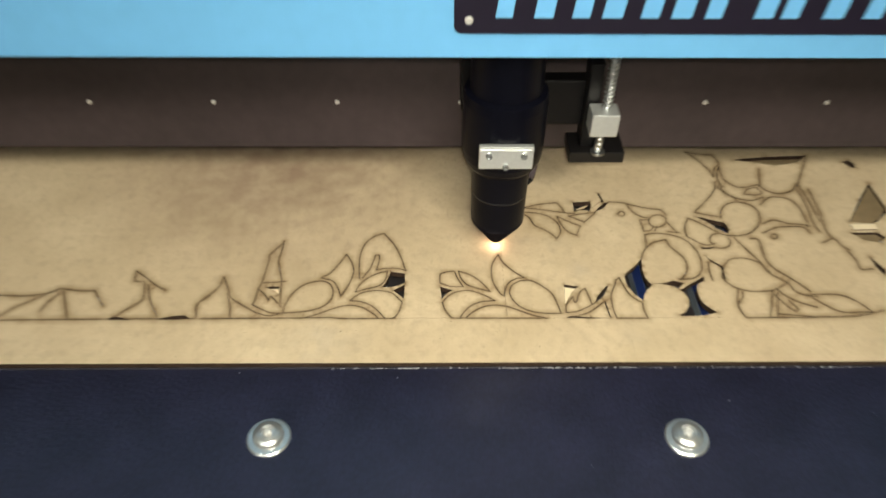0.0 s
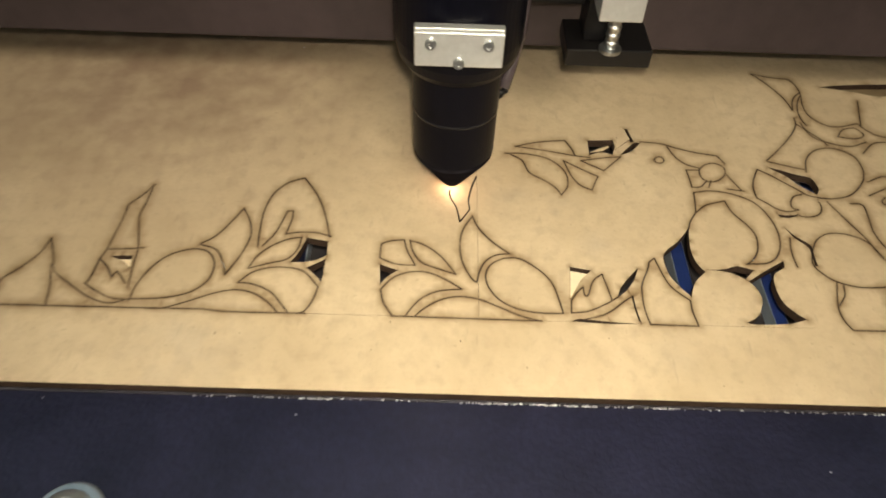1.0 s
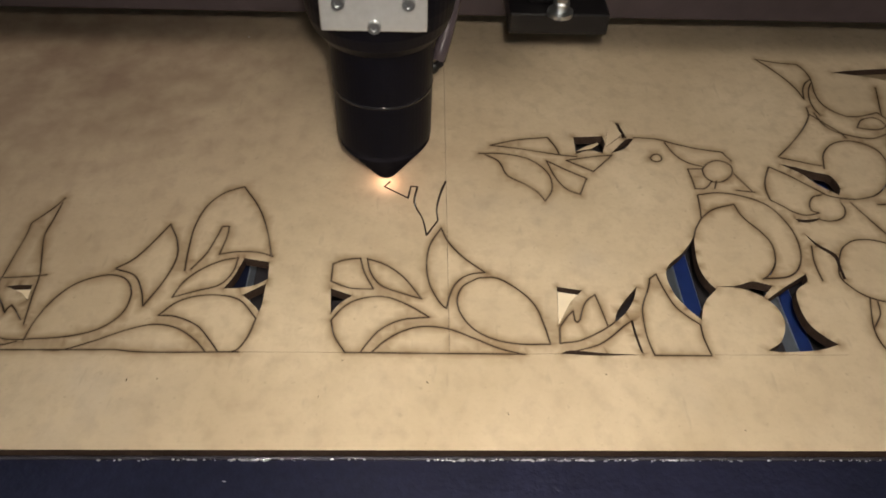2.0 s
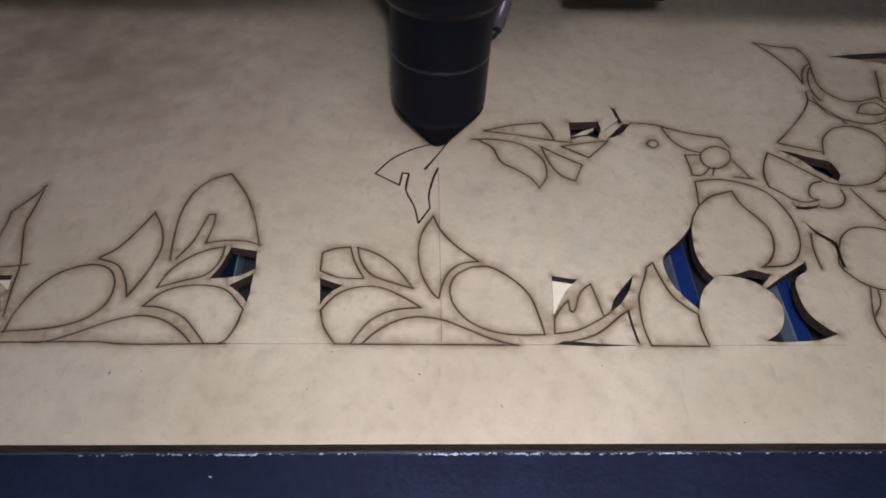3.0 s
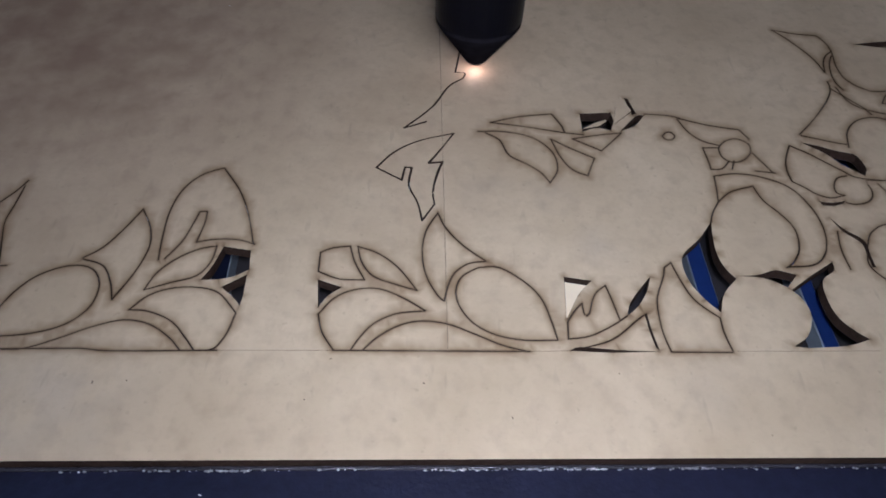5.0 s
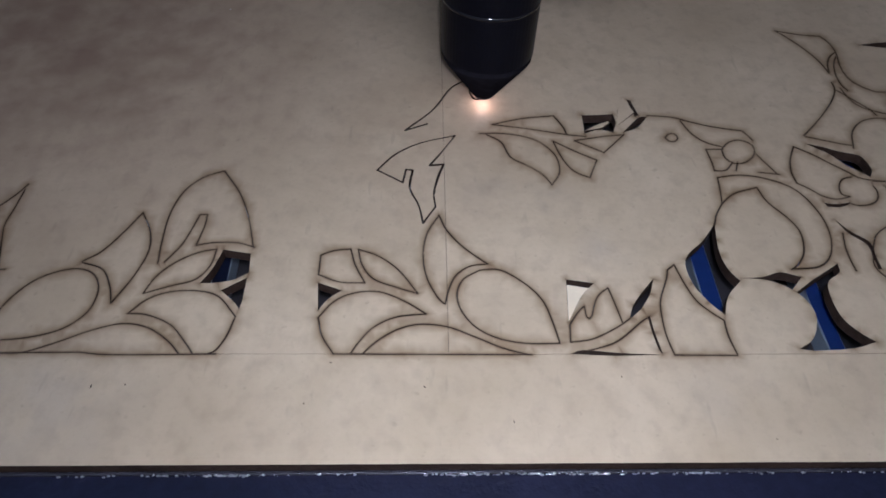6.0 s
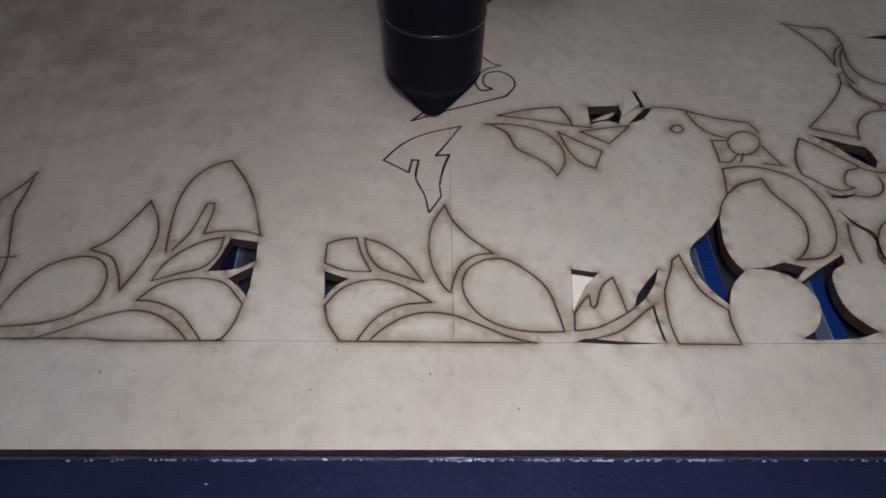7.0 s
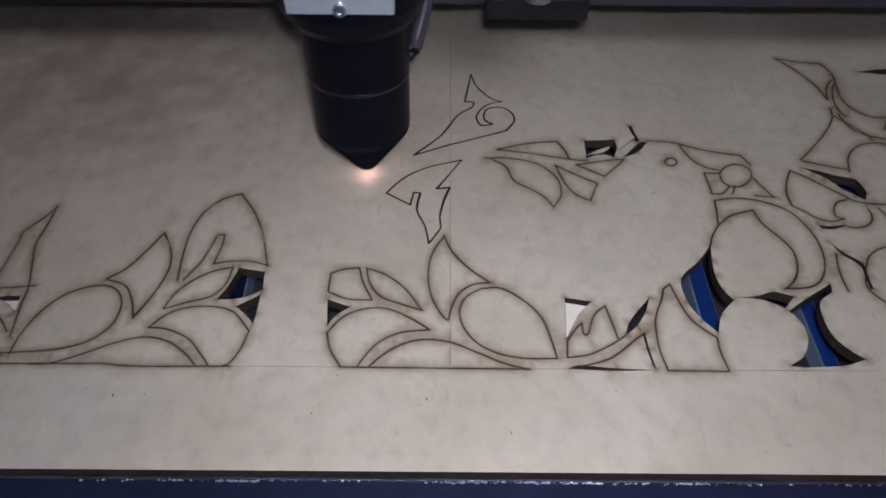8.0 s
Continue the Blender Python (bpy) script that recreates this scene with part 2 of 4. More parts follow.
for x in BARS:
    x *= MM
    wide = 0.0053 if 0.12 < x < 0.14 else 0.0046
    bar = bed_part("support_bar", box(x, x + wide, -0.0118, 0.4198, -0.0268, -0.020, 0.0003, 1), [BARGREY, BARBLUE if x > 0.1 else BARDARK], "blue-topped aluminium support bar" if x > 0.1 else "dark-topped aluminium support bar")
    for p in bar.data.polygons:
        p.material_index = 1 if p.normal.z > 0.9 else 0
# thin glossy strip added at the panel's foot to make glints
bed_part("edge_bead", box(-0.47, 0.57, -0.0274, -0.0265, -0.0032, -0.0023, 0.0003), BEAD, "glossy dark sealing bead along the panel edge")


def edge_glint_blobs():
    """Tiny steel blobs added as stand-ins for the glints between panel edge and deck."""
    rng = random.Random(11)
    bm = bmesh.new()
    clumps = [(rng.gauss(0.075, 0.05), rng.uniform(0.001, 0.006)) for _ in range(22)]
    for _ in range(340):
        x = rng.uniform(-0.02, 0.22) if rng.random() < 0.25 else rng.gauss(*rng.choice(clumps))
        r = rng.uniform(0.00006, 0.00026)
        m = Matrix.Translation((x, -0.0274 - rng.uniform(0, 0.0003), -0.0027 + rng.uniform(0, 0.0005))) @ Matrix.Diagonal((rng.uniform(1.0, 2.6), 1, 0.9, 1))
        bmesh.ops.create_icosphere(bm, subdivisions=1, radius=r, matrix=m)
    return bm


tagged(bed_part("edge_glints", edge_glint_blobs(), STEEL, "trace of tiny shiny resin specks along the panel edge", True), kind="stuff")


def dust():
    """A few pale flecks lying on the deck."""
    rng = random.Random(5)
    bm = bmesh.new()
    spots = [(-63, -29.5), (7, -32.5), (150, -45), (86, -76), (-95, -88), (210, -52)]
    for x, y in spots:
        m = Matrix.Translation((x * MM, y * MM, -0.0028)) @ Matrix.Rotation(rng.uniform(0, 3), 4, "Z") @ Matrix.Diagonal((rng.uniform(1.5, 4), 1, 0.8, 1))
        bmesh.ops.create_icosphere(bm, subdivisions=1, radius=rng.uniform(0.00007, 0.00015), matrix=m)
    return bm


tagged(bed_part("dust", dust(), PALE, "pale flecks of dust on the navy deck"), kind="stuff")


def deck_bolt(x, y):
    """Dome-headed screw on a wide washer."""
    ob = tagged(empty("deck_bolt", x, y, -0.003), "shiny zinc dome-headed screw on a wide washer in the navy deck", "bolt", "deck bolts")
    part("washer", lathe([(0.0090, 0), (0.0090, 0.0008), (0.0084, 0.0013), (0.0050, 0.0014)], 36), STEEL, ob, smooth=False)
    part("screw_head", lathe([(0.0062, 0.0014), (0.0064, 0.0022), (0.0060, 0.0034), (0.0048, 0.0044), (0.0032, 0.0050), (0.0031, 0.0050), (0.0029, 0.0032), (0.0005, 0.0031)], 36), STEEL, ob)
    part("socket", lathe([(0.0018, 0.0032), (0.0018, 0.0044), (0.0012, 0.0052), (0.0003, 0.0053)], 18), PALE, ob)
    return ob


bolt = deck_bolt(-0.0445, -0.0628)
for x, y in ((0.1269, -0.0636), (-0.2160, -0.0628), (0.2983, -0.0636)):
    copy_thing(bolt, pose(x, y, -0.003, 0, 0, x * 500))

# ---- plywood panel with real kerfs ----
KERF = 0.27
cuts, burns, holes, scores = [], [], [], []


def path2(pts, step=1.3):
    length = sum(math.dist(a, b) for a, b in zip(pts, pts[1:]))
    step = min(step, max(0.45, length / 16))
    return spline([Vector((x, y, 0)) for x, y in pts], step)


def cut(*pts):
    cuts.append(path2(pts))


def burn(*pts):
    burns.append(path2(pts))


def score(*pts):
    scores.append(path2(pts, 6))


def drop_out(*pts):
    holes.append(pts)


# the drawing, in millimetres on the panel's face
# spray of leaves on the panel's near border
cut((-13.8, 26.6), (-14.4, 33.5), (-14.5, 43.5), (-12.6, 51.9), (-8.4, 57.5), (-3.2, 60.1))
cut((-3.2, 60.1), (2.6, 51.0), (6.3, 41.6), (8.8, 32.0))
cut((-12.3, 27.0), (-9.3, 32.6), (-7.7, 38.5), (-6.7, 43.3))
cut((-6.7, 43.3), (-4.8, 43.4))
cut((-4.8, 43.4), (-4.7, 39.5), (-5.6, 32.6))
cut((-5.6, 32.6), (-1.0, 33.6), (4.7, 33.5), (9.2, 32.0))
cut((-15.1, 17.2), (-13.3, 22.4), (-9.5, 27.0), (-4.6, 30.2), (-0.2, 31.4))
cut((-0.2, 31.4), (-0.8, 26.1), (-3.6, 21.6), (-9.2, 19.5), (-15.1, 17.2))
cut((-17.2, 11.3), (-13.7, 15.5), (-8.9, 17.7), (-2.9, 18.1), (2.8, 16.4), (7.8, 10.5))
cut((7.8, 10.5), (6.7, 5.0), (4.9, 1.1), (3.2, 0.1))
cut((-17.2, 11.3), (-12.6, 10.9), (-6.7, 8.1), (-2.5, 3.4), (0.0, 0.1))
cut((-42.4, 0.3), (-37.5, 0.6), (-30.9, 3.3), (-24.3, 6.5), (-17.8, 8.4), (-11.7, 7.3), (-6.4, 3.7), (-3.1, 0.1))
cut((-32.3, 27.2), (-28.4, 30.6), (-24.6, 37.3), (-21.6, 44.0))
cut((-21.6, 44.0), (-18.2, 37.4), (-17.0, 30.6), (-18.7, 22.4), (-21.9, 14.3))
cut((-21.9, 14.3), (-23.7, 19.7), (-26.8, 24.7), (-32.2, 26.8))
cut((-85.9, 0.1), (-55.7, 0.3), (-25.3, 0.6))
cut((-25.3, 0.6), (-17.4, -0.1), (5.1, 0.1))
# tall leaf and the half burnt sprigs further along
cut((-80.7, 27.5), (-81.9, 21.0), (-85.8, 14.5), (-89.8, 9.1), (-88.5, 1.4))
cut((-80.7, 27.5), (-77.1, 19.6), (-74.5, 13.5), (-66.9, 7.8), (-60.3, 3.6), (-54.3, 1.8), (-50.1, 2.9))
cut((-76.7, 16.5), (-73.8, 7.4), (-72.6, 0.1))
cut((-125.0, 32.0), (-119.0, 27.3), (-112.3, 21.7), (-107.4, 18.8))
cut((-123.9, 24.7), (-120.4, 24.6))
cut((-123.9, 24.7), (-125.0, 32.0))
cut((-119.0, 24.0), (-117.1, 17.7), (-116.8, 12.1), (-119.9, 8.3), (-124.0, 4.5), (-126.1, 1.4))
cut((-116.6, 22.5), (-113.4, 13.2), (-110.1, 7.2), (-107.1, 2.0))
cut((-185.8, 15.5), (-174.8, 15.1), (-165.7, 16.2), (-158.2, 20.0))
cut((-180.1, 2.0), (-175.7, 7.4), (-170.5, 11.0), (-158.2, 20.0))
cut((-158.2, 20.0), (-148.9, 18.4), (-141.3, 18.4))
cut((-141.3, 18.4), (-137.5, 12.8), (-134.2, 8.3))
cut((-157.0, 19.6), (-152.1, 9.1), (-148.2, -0.3))
cut((-162.8, 4.8), (-161.1, 11.0), (-157.8, 16.6))
cut((-54.6, 54.3), (-56.6, 50.0), (-60.8, 43.8))
cut((-60.8, 43.8), (-60.5, 39.2), (-61.0, 31.3), (-61.4, 23.7), (-62.4, 19.2), (-62.7, 12.6), (-63.4, 8.8))
cut((-54.8, 52.3), (-55.1, 45.2), (-55.5, 39.3), (-53.9, 32.5), (-51.8, 24.4), (-51.3, 17.8), (-50.2, 8.1))
cut((-60.9, 23.5), (-55.3, 23.9), (-50.0, 24.6))
cut((-62.6, 19.6), (-59.1, 16.1), (-56.3, 11.8))
cut((-56.3, 11.8), (-56.0, 13.4), (-55.4, 14.3))
cut((-55.4, 14.3), (-53.5, 12.2), (-51.5, 9.6))
cut((-48.5, 3.1), (-47.9, 9.1), (-45.6, 15.9), (-41.9, 21.1), (-37.2, 23.9), (-32.8, 24.8), (-29.0, 23.6), (-26.6, 20.4), (-25.8, 16.3), (-26.8, 11.4), (-30.9, 7.0), (-37.6, 4.6), (-46.1, 3.7), (-53.4, 3.6), (-59.5, 6.4), (-63.9, 9.3))
cut((-179.0, -0.5), (-126.8, -0.0), (-88.8, 0.2))
# spray with the bird's tail
cut((26.0, 29.5), (29.2, 31.0), (33.4, 31.6))
cut((33.4, 31.6), (34.8, 26.4), (37.5, 20.6))
cut((37.5, 20.6), (31.3, 20.9), (26.0, 23.2))
cut((26.0, 23.2), (26.0, 29.5))
cut((35.3, 31.5), (40.6, 29.2), (45.7, 24.6), (50.4, 17.4))
cut((35.3, 31.5), (36.5, 26.4), (39.5, 21.9), (45.1, 19.3), (50.4, 17.4))
cut((27.1, 10.2), (30.4, 14.9), (35.0, 17.5), (41.1, 17.9), (47.3, 15.0), (52.4, 11.3))
cut((27.1, 10.2), (28.4, 5.1), (31.4, 0.1))
cut((52.4, 11.3), (45.4, 10.4), (40.2, 7.5), (37.1, 3.5), (35.2, 0.1))
cut((38.0, 0.1), (41.0, 3.5), (45.5, 6.7), (50.7, 8.3), (57.3, 7.6), (63.8, 4.7), (70.1, 1.6), (75.8, -0.1))
cut((55.9, 43.6), (52.7, 37.0), (51.7, 29.3), (52.7, 22.0), (55.4, 15.9), (57.0, 14.2))
cut((55.9, 43.6), (57.9, 38.1), (62.1, 32.2), (67.8, 26.8))
cut((57.0, 14.2), (57.9, 18.5), (59.7, 22.9), (63.3, 26.0), (67.8, 26.8))
cut((65.8, 24.8), (61.7, 22.0), (59.9, 17.6), (60.7, 12.5), (63.9, 7.6), (69.0, 4.4), (75.4, 3.0), (83.2, 3.0))
cut((65.8, 24.8), (71.0, 24.8), (76.9, 20.3), (80.6, 15.1), (82.3, 8.5), (83.2, 3.0))
cut((31.4, 0.1), (52.0, 0.0), (76.4, -0.1))
cut((133.2, 48.7), (130.5, 44.4), (129.1, 40.8))
cut((86.2, 8.3), (88.2, 11.3), (89.9, 13.3), (90.4, 13.7))
cut((90.4, 13.7), (90.4, 12.1), (90.5, 10.5), (91.1, 10.0), (91.8, 10.8), (93.1, 14.7), (94.6, 17.3), (97.0, 19.3))
cut((97.0, 19.3), (97.9, 14.6), (98.8, 8.9))
cut((86.2, 8.3), (85.7, 3.3))
cut((85.7, 3.3), (91.0, 4.2), (96.8, 7.2), (100.8, 10.0))
cut((86.1, 0.3), (90.3, 1.2), (95.0, 2.7), (98.4, 4.8), (103.1, 8.9), (104.9, 10.2))
cut((115.1, 26.8), (113.0, 25.1))
cut((113.0, 25.1), (112.2, 22.3), (109.8, 17.0), (108.8, 13.5), (108.4, 6.8), (108.8, 2.4), (109.3, -0.2))
cut((115.1, 26.8), (115.8, 22.9), (117.7, 16.1), (120.3, 12.4), (123.3, 9.5))
cut((123.3, 9.5), (123.1, 5.3), (123.8, -0.1))
cut((109.3, -0.2), (123.7, -0.3))
# bird, wing and cherries
cut((119.9, 86.2), (126.7, 85.6), (130.7, 84.3))
cut((129.7, 83.7), (131.8, 77.7), (135.1, 73.9), (139.6, 72.0))
cut((129.9, 84.3), (138.6, 81.2), (147.5, 79.3))
cut((147.5, 79.3), (149.4, 75.2))
cut((134.3, 70.9), (139.4, 71.0))
cut((134.3, 70.9), (134.6, 65.3), (134.5, 61.7))
cut((134.5, 61.7), (137.8, 62.0), (140.8, 65.4))
cut((142.2, 65.4), (140.7, 61.8))
cut((148.7, 68.7), (152.1, 60.8))
cut((147.3, 61.2), (152.8, 60.4))
cut((139.0, 71.0), (141.8, 74.0), (145.5, 75.1), (148.6, 72.9), (147.9, 68.7), (144.5, 65.4), (141.0, 64.9), (139.0, 67.3), (139.0, 71.0))
cut((123.4, 76.0), (124.8, 77.6), (126.5, 77.6), (127.1, 75.8), (125.8, 74.3), (124.1, 74.5), (123.4, 76.0))
cut((133.2, 48.7), (137.7, 52.6), (144.7, 55.0))
cut((144.7, 55.0), (145.9, 49.4), (149.4, 43.7), (151.3, 38.4), (150.1, 31.6), (147.1, 27.0), (144.7, 25.3))
cut((134.6, 58.9), (141.3, 60.0), (148.9, 58.4), (155.5, 54.0), (158.9, 45.3), (159.0, 37.0), (156.5, 30.1), (152.2, 26.3), (145.4, 25.5))
cut((134.6, 58.9), (134.0, 53.7), (133.2, 48.7))
cut((72.3, 81.2), (81.3, 84.1), (91.2, 85.6))
cut((91.2, 85.6), (93.4, 80.6), (94.2, 76.9))
cut((72.3, 81.2), (82.7, 79.4), (94.2, 76.9), (99.8, 76.1))
cut((68.3, 77.0), (75.6, 77.1), (84.1, 74.6), (89.5, 68.2), (90.1, 60.8), (87.4, 55.5))
cut((70.4, 76.5), (74.5, 73.2), (76.7, 66.8), (81.5, 63.1), (85.3, 59.5), (87.4, 55.5))
cut((89.7, 73.9), (95.6, 69.6), (101.4, 65.8))
cut((101.4, 65.8), (98.4, 58.5))
cut((89.7, 73.9), (91.8, 65.7), (94.6, 60.8), (98.4, 58.5))
cut((96.1, 74.2), (105.0, 76.2), (111.2, 77.1))
cut((111.2, 77.1), (107.0, 72.3), (104.0, 69.1))
cut((96.1, 74.2), (104.0, 69.1))
# leaves, stems and berries beside the second bird
cut((174.5, 133.5), (182.0, 131.4), (189.3, 130.5))
cut((189.3, 130.5), (191.0, 126.6), (191.4, 122.1), (191.0, 118.7), (189.9, 112.7), (190.2, 106.3), (192.8, 102.0), (196.4, 99.3))
cut((174.5, 133.5), (178.0, 128.5), (182.0, 120.6), (183.9, 114.9), (184.8, 109.1))
cut((191.3, 121.1), (188.3, 118.3), (186.2, 114.3), (184.8, 109.1))
cut((190.6, 118.7), (188.3, 114.3), (186.7, 108.5), (186.5, 103.1), (187.5, 99.8))
cut((165.7, 77.5), (171.8, 83.9), (178.5, 91.9), (182.4, 97.9), (183.7, 101.5), (183.8, 104.0))
cut((183.3, 100.6), (185.6, 97.6), (188.3, 93.8), (190.7, 90.6), (191.9, 87.5))
cut((166.0, 77.0), (171.5, 75.2), (175.4, 73.9), (178.6, 73.2))
cut((160.8, 72.4), (165.2, 69.1), (169.0, 65.4), (172.8, 61.8), (175.2, 59.4), (178.2, 58.5), (183.8, 57.8))
cut((160.7, 72.2), (157.9, 66.5), (156.6, 61.6), (156.6, 57.0))
cut((156.6, 57.0), (159.6, 54.5), (162.0, 52.0), (165.5, 50.6), (169.9, 51.6))
cut((169.9, 51.6), (167.9, 52.7), (168.3, 55.7), (170.3, 58.6), (173.3, 59.6))
cut((178.2, 55.9), (178.4, 53.5), (177.1, 50.5), (174.5, 48.7), (171.1, 48.2), (169.1, 48.9))
cut((162.7, 38.0), (161.5, 32.8), (161.2, 28.8), (161.3, 24.9))
# far flower and cherries
cut((196.4, 99.3), (200.3, 99.3), (204.0, 100.3), (208.1, 101.8))
cut((208.1, 101.8), (210.1, 98.1), (213.1, 94.8), (218.1, 93.4), (222.5, 94.5), (227.0, 97.3), (230.9, 102.7))
cut((197.7, 93.1), (200.9, 97.5), (206.2, 98.7), (208.2, 94.5), (204.1, 92.2), (197.7, 93.1))
cut((185.5, 101.0), (187.0, 93.8), (191.3, 89.8), (199.9, 87.4), (207.6, 90.3))
cut((178.7, 71.9), (181.0, 79.1), (185.6, 84.2), (191.5, 86.1), (196.4, 84.7), (200.0, 80.9), (200.4, 74.2), (198.0, 67.5), (191.4, 60.4), (184.3, 57.9), (178.5, 57.9))
cut((204.0, 83.5), (210.0, 89.6), (217.0, 90.4), (222.6, 87.4), (224.7, 80.6), (224.7, 71.6), (224.0, 65.1))
cut((200.1, 67.6), (206.2, 70.6), (209.8, 69.6), (214.2, 67.6), (221.6, 66.9), (224.0, 65.1))
cut((231.5, 102.7), (231.9, 90.8), (232.2, 81.0), (231.8, 69.3))
cut((246.2, 129.9), (237.6, 113.6), (229.8, 99.2))
cut((213.6, 116.4), (209.1, 100.3))
# second bird
cut((189.4, 55.7), (193.4, 55.2), (193.4, 49.9), (192.5, 41.4), (194.5, 33.4), (199.5, 27.4), (204.2, 21.4), (207.1, 17.1))
cut((197.6, 60.0), (205.3, 64.1), (210.7, 65.1), (220.9, 64.9), (222.9, 60.2))
cut((201.2, 57.4), (202.8, 59.2), (204.3, 58.9), (204.6, 57.2), (202.8, 55.6), (201.4, 55.9), (201.2, 57.4))
cut((181.3, 56.3), (184.8, 47.8), (188.9, 38.0), (191.0, 30.1), (195.3, 25.6), (198.2, 22.7))
cut((169.0, 33.1), (171.3, 37.1), (175.1, 40.0), (179.0, 40.8), (183.6, 40.1), (188.6, 37.0), (191.5, 30.1))
cut((169.0, 33.1), (166.8, 26.4), (169.5, 21.3), (173.2, 18.6), (179.6, 17.0), (189.0, 17.8), (194.8, 21.0), (198.7, 23.3))
cut((172.2, 19.1), (169.3, 9.6), (169.1, 3.9), (170.7, -0.2))
cut((173.8, 17.7), (172.8, 13.5), (169.7, 9.3))
cut((188.9, 17.5), (184.9, 7.5), (182.0, 0.1))
cut((190.8, 16.3), (185.6, 0.5))
cut((190.7, 19.3), (194.4, 13.6), (199.6, 9.5), (206.5, 6.4))
cut((188.7, 14.8), (192.2, 7.7), (195.2, 3.7))
cut((195.2, 3.7), (196.8, 5.7), (194.5, 10.7))
cut((198.2, 22.7), (200.1, 16.8), (204.8, 14.1), (209.4, 13.7))
cut((170.7, -0.2), (187.2, 0.0), (203.9, -0.1))
cut((186.5, 2.2), (204.7, 0.4), (223.7, 1.0), (237.6, 4.5))
cut((204.7, 14.8), (219.9, 14.7), (227.5, 9.9), (231.6, 3.8))
cut((206.7, 12.8), (211.5, 7.5), (217.9, 3.2), (231.5, 3.5))
cut((226.4, 52.3), (233.6, 55.4), (236.0, 50.1), (238.4, 46.7))
cut((237.1, 45.8), (238.9, 39.5), (238.9, 32.4), (244.8, 32.8))
cut((235.7, 97.7), (234.6, 77.7), (232.3, 62.2), (233.6, 55.4))
cut((229.2, 97.6), (229.4, 85.0), (227.9, 68.2), (228.3, 61.3))
# waste pieces that have dropped out
drop_out((1.5, 31.2), (8.5, 29.9), (9.0, 23.8), (5.9, 21.7), (2.0, 20.6), (-2.3, 20.4), (-0.4, 24.3), (0.7, 28.0))
drop_out((3.1, 18.2), (8.7, 22.1), (8.7, 15.6), (8.3, 12.6), (6.7, 14.8))
drop_out((26.1, 20.7), (32.1, 18.3), (29.0, 15.7), (26.9, 12.3))
drop_out((87.0, 21.9), (93.7, 20.7), (90.0, 16.5), (86.0, 9.0))
drop_out((100.9, 10.5), (102.3, 13.9), (105.1, 17.8), (108.8, 22.1), (107.1, 17.5), (104.2, 13.1), (101.4, 10.4))
drop_out((105.1, 10.6), (105.7, 10.7), (105.9, 6.0), (106.6, 0.1), (105.9, 1.2), (105.3, 5.9))
drop_out((85.8, 0.1), (88.2, 1.1), (97.3, 0.3), (106.4, -0.1), (95.5, -0.4))
drop_out((165.0, 73.8), (169.6, 72.3), (174.1, 70.3), (179.0, 68.8), (180.2, 66.0), (180.4, 62.6), (178.9, 59.7), (176.8, 61.6), (173.7, 64.5), (170.6, 69.0), (167.7, 71.5))
drop_out((161.6, 49.4), (163.0, 48.8), (166.2, 48.8), (169.2, 49.5), (168.0, 48.4), (165.2, 47.5), (162.3, 47.7))
drop_out((162.3, 43.0), (164.8, 38.8), (168.7, 34.7), (168.4, 29.9), (168.2, 25.6), (167.3, 25.6), (167.5, 29.7), (167.6, 33.9), (164.2, 38.0))
drop_out((272.5, 102.9), (272.5, 80.1), (266.8, 72.9), (260.1, 68.1), (247.6, 69.1), (260.5, 87.4))
drop_out((244.6, 60.4), (259.1, 60.3), (261.5, 56.7), (257.7, 52.3), (249.7, 54.5))
drop_out((247.1, 41.5), (250.5, 32.0), (248.7, 28.0), (246.9, 34.5))
drop_out((265.5, 123.6), (269.6, 125.3), (271.6, 121.9), (271.1, 117.4), (268.5, 118.6))
drop_out((-129.8, -0.5), (-127.2, 1.4), (-122.5, 0.7), (-118.7, -0.5))
drop_out((-106.7, -0.3), (-100.7, 1.5), (-94.2, 2.1), (-91.3, -0.1), (-98.9, -0.5))
drop_out((-59.0, 20.5), (-55.8, 21.0), (-52.6, 21.0), (-52.3, 18.8), (-52.0, 15.8), (-54.3, 18.2))
drop_out((201.0, 125.6), (208.0, 127.0), (222.0, 128.6), (246.0, 130.0), (238.0, 123.4), (224.0, 120.4), (213.0, 123.2))
drop_out((129.2, 41.2), (124.8, 35.3), (118.5, 28.7), (118.4, 20.9), (121.1, 15.0), (124.0, 11.1), (126.2, 16.7), (130.6, 21.6), (128.7, 25.0), (127.8, 29.9), (128.2, 35.3))
drop_out((131.1, 22.5), (136.7, 22.9), (141.5, 24.4), (146.5, 22.9), (142.9, 18.9), (140.3, 20.7), (136.5, 22.1))
drop_out((143.7, 18.1), (149.4, 22.2), (157.3, 27.3), (156.8, 24.5), (152.8, 21.3), (151.7, 16.4), (152.2, 10.4), (154.7, 6.3), (157.7, 3.4), (151.6, 1.6), (142.1, 1.0), (139.0, 1.5), (143.3, 4.6), (146.0, 10.4), (145.5, 15.1))
drop_out((99.9, 85.9), (109.5, 86.6), (109.8, 82.8), (108.3, 78.1), (104.1, 79.3), (99.6, 77.4))
drop_out((117.1, 85.1), (111.3, 78.2), (115.8, 80.3), (119.7, 85.4))
drop_out((115.0, 93.9), (116.1, 93.4), (117.4, 86.2), (116.1, 85.6))
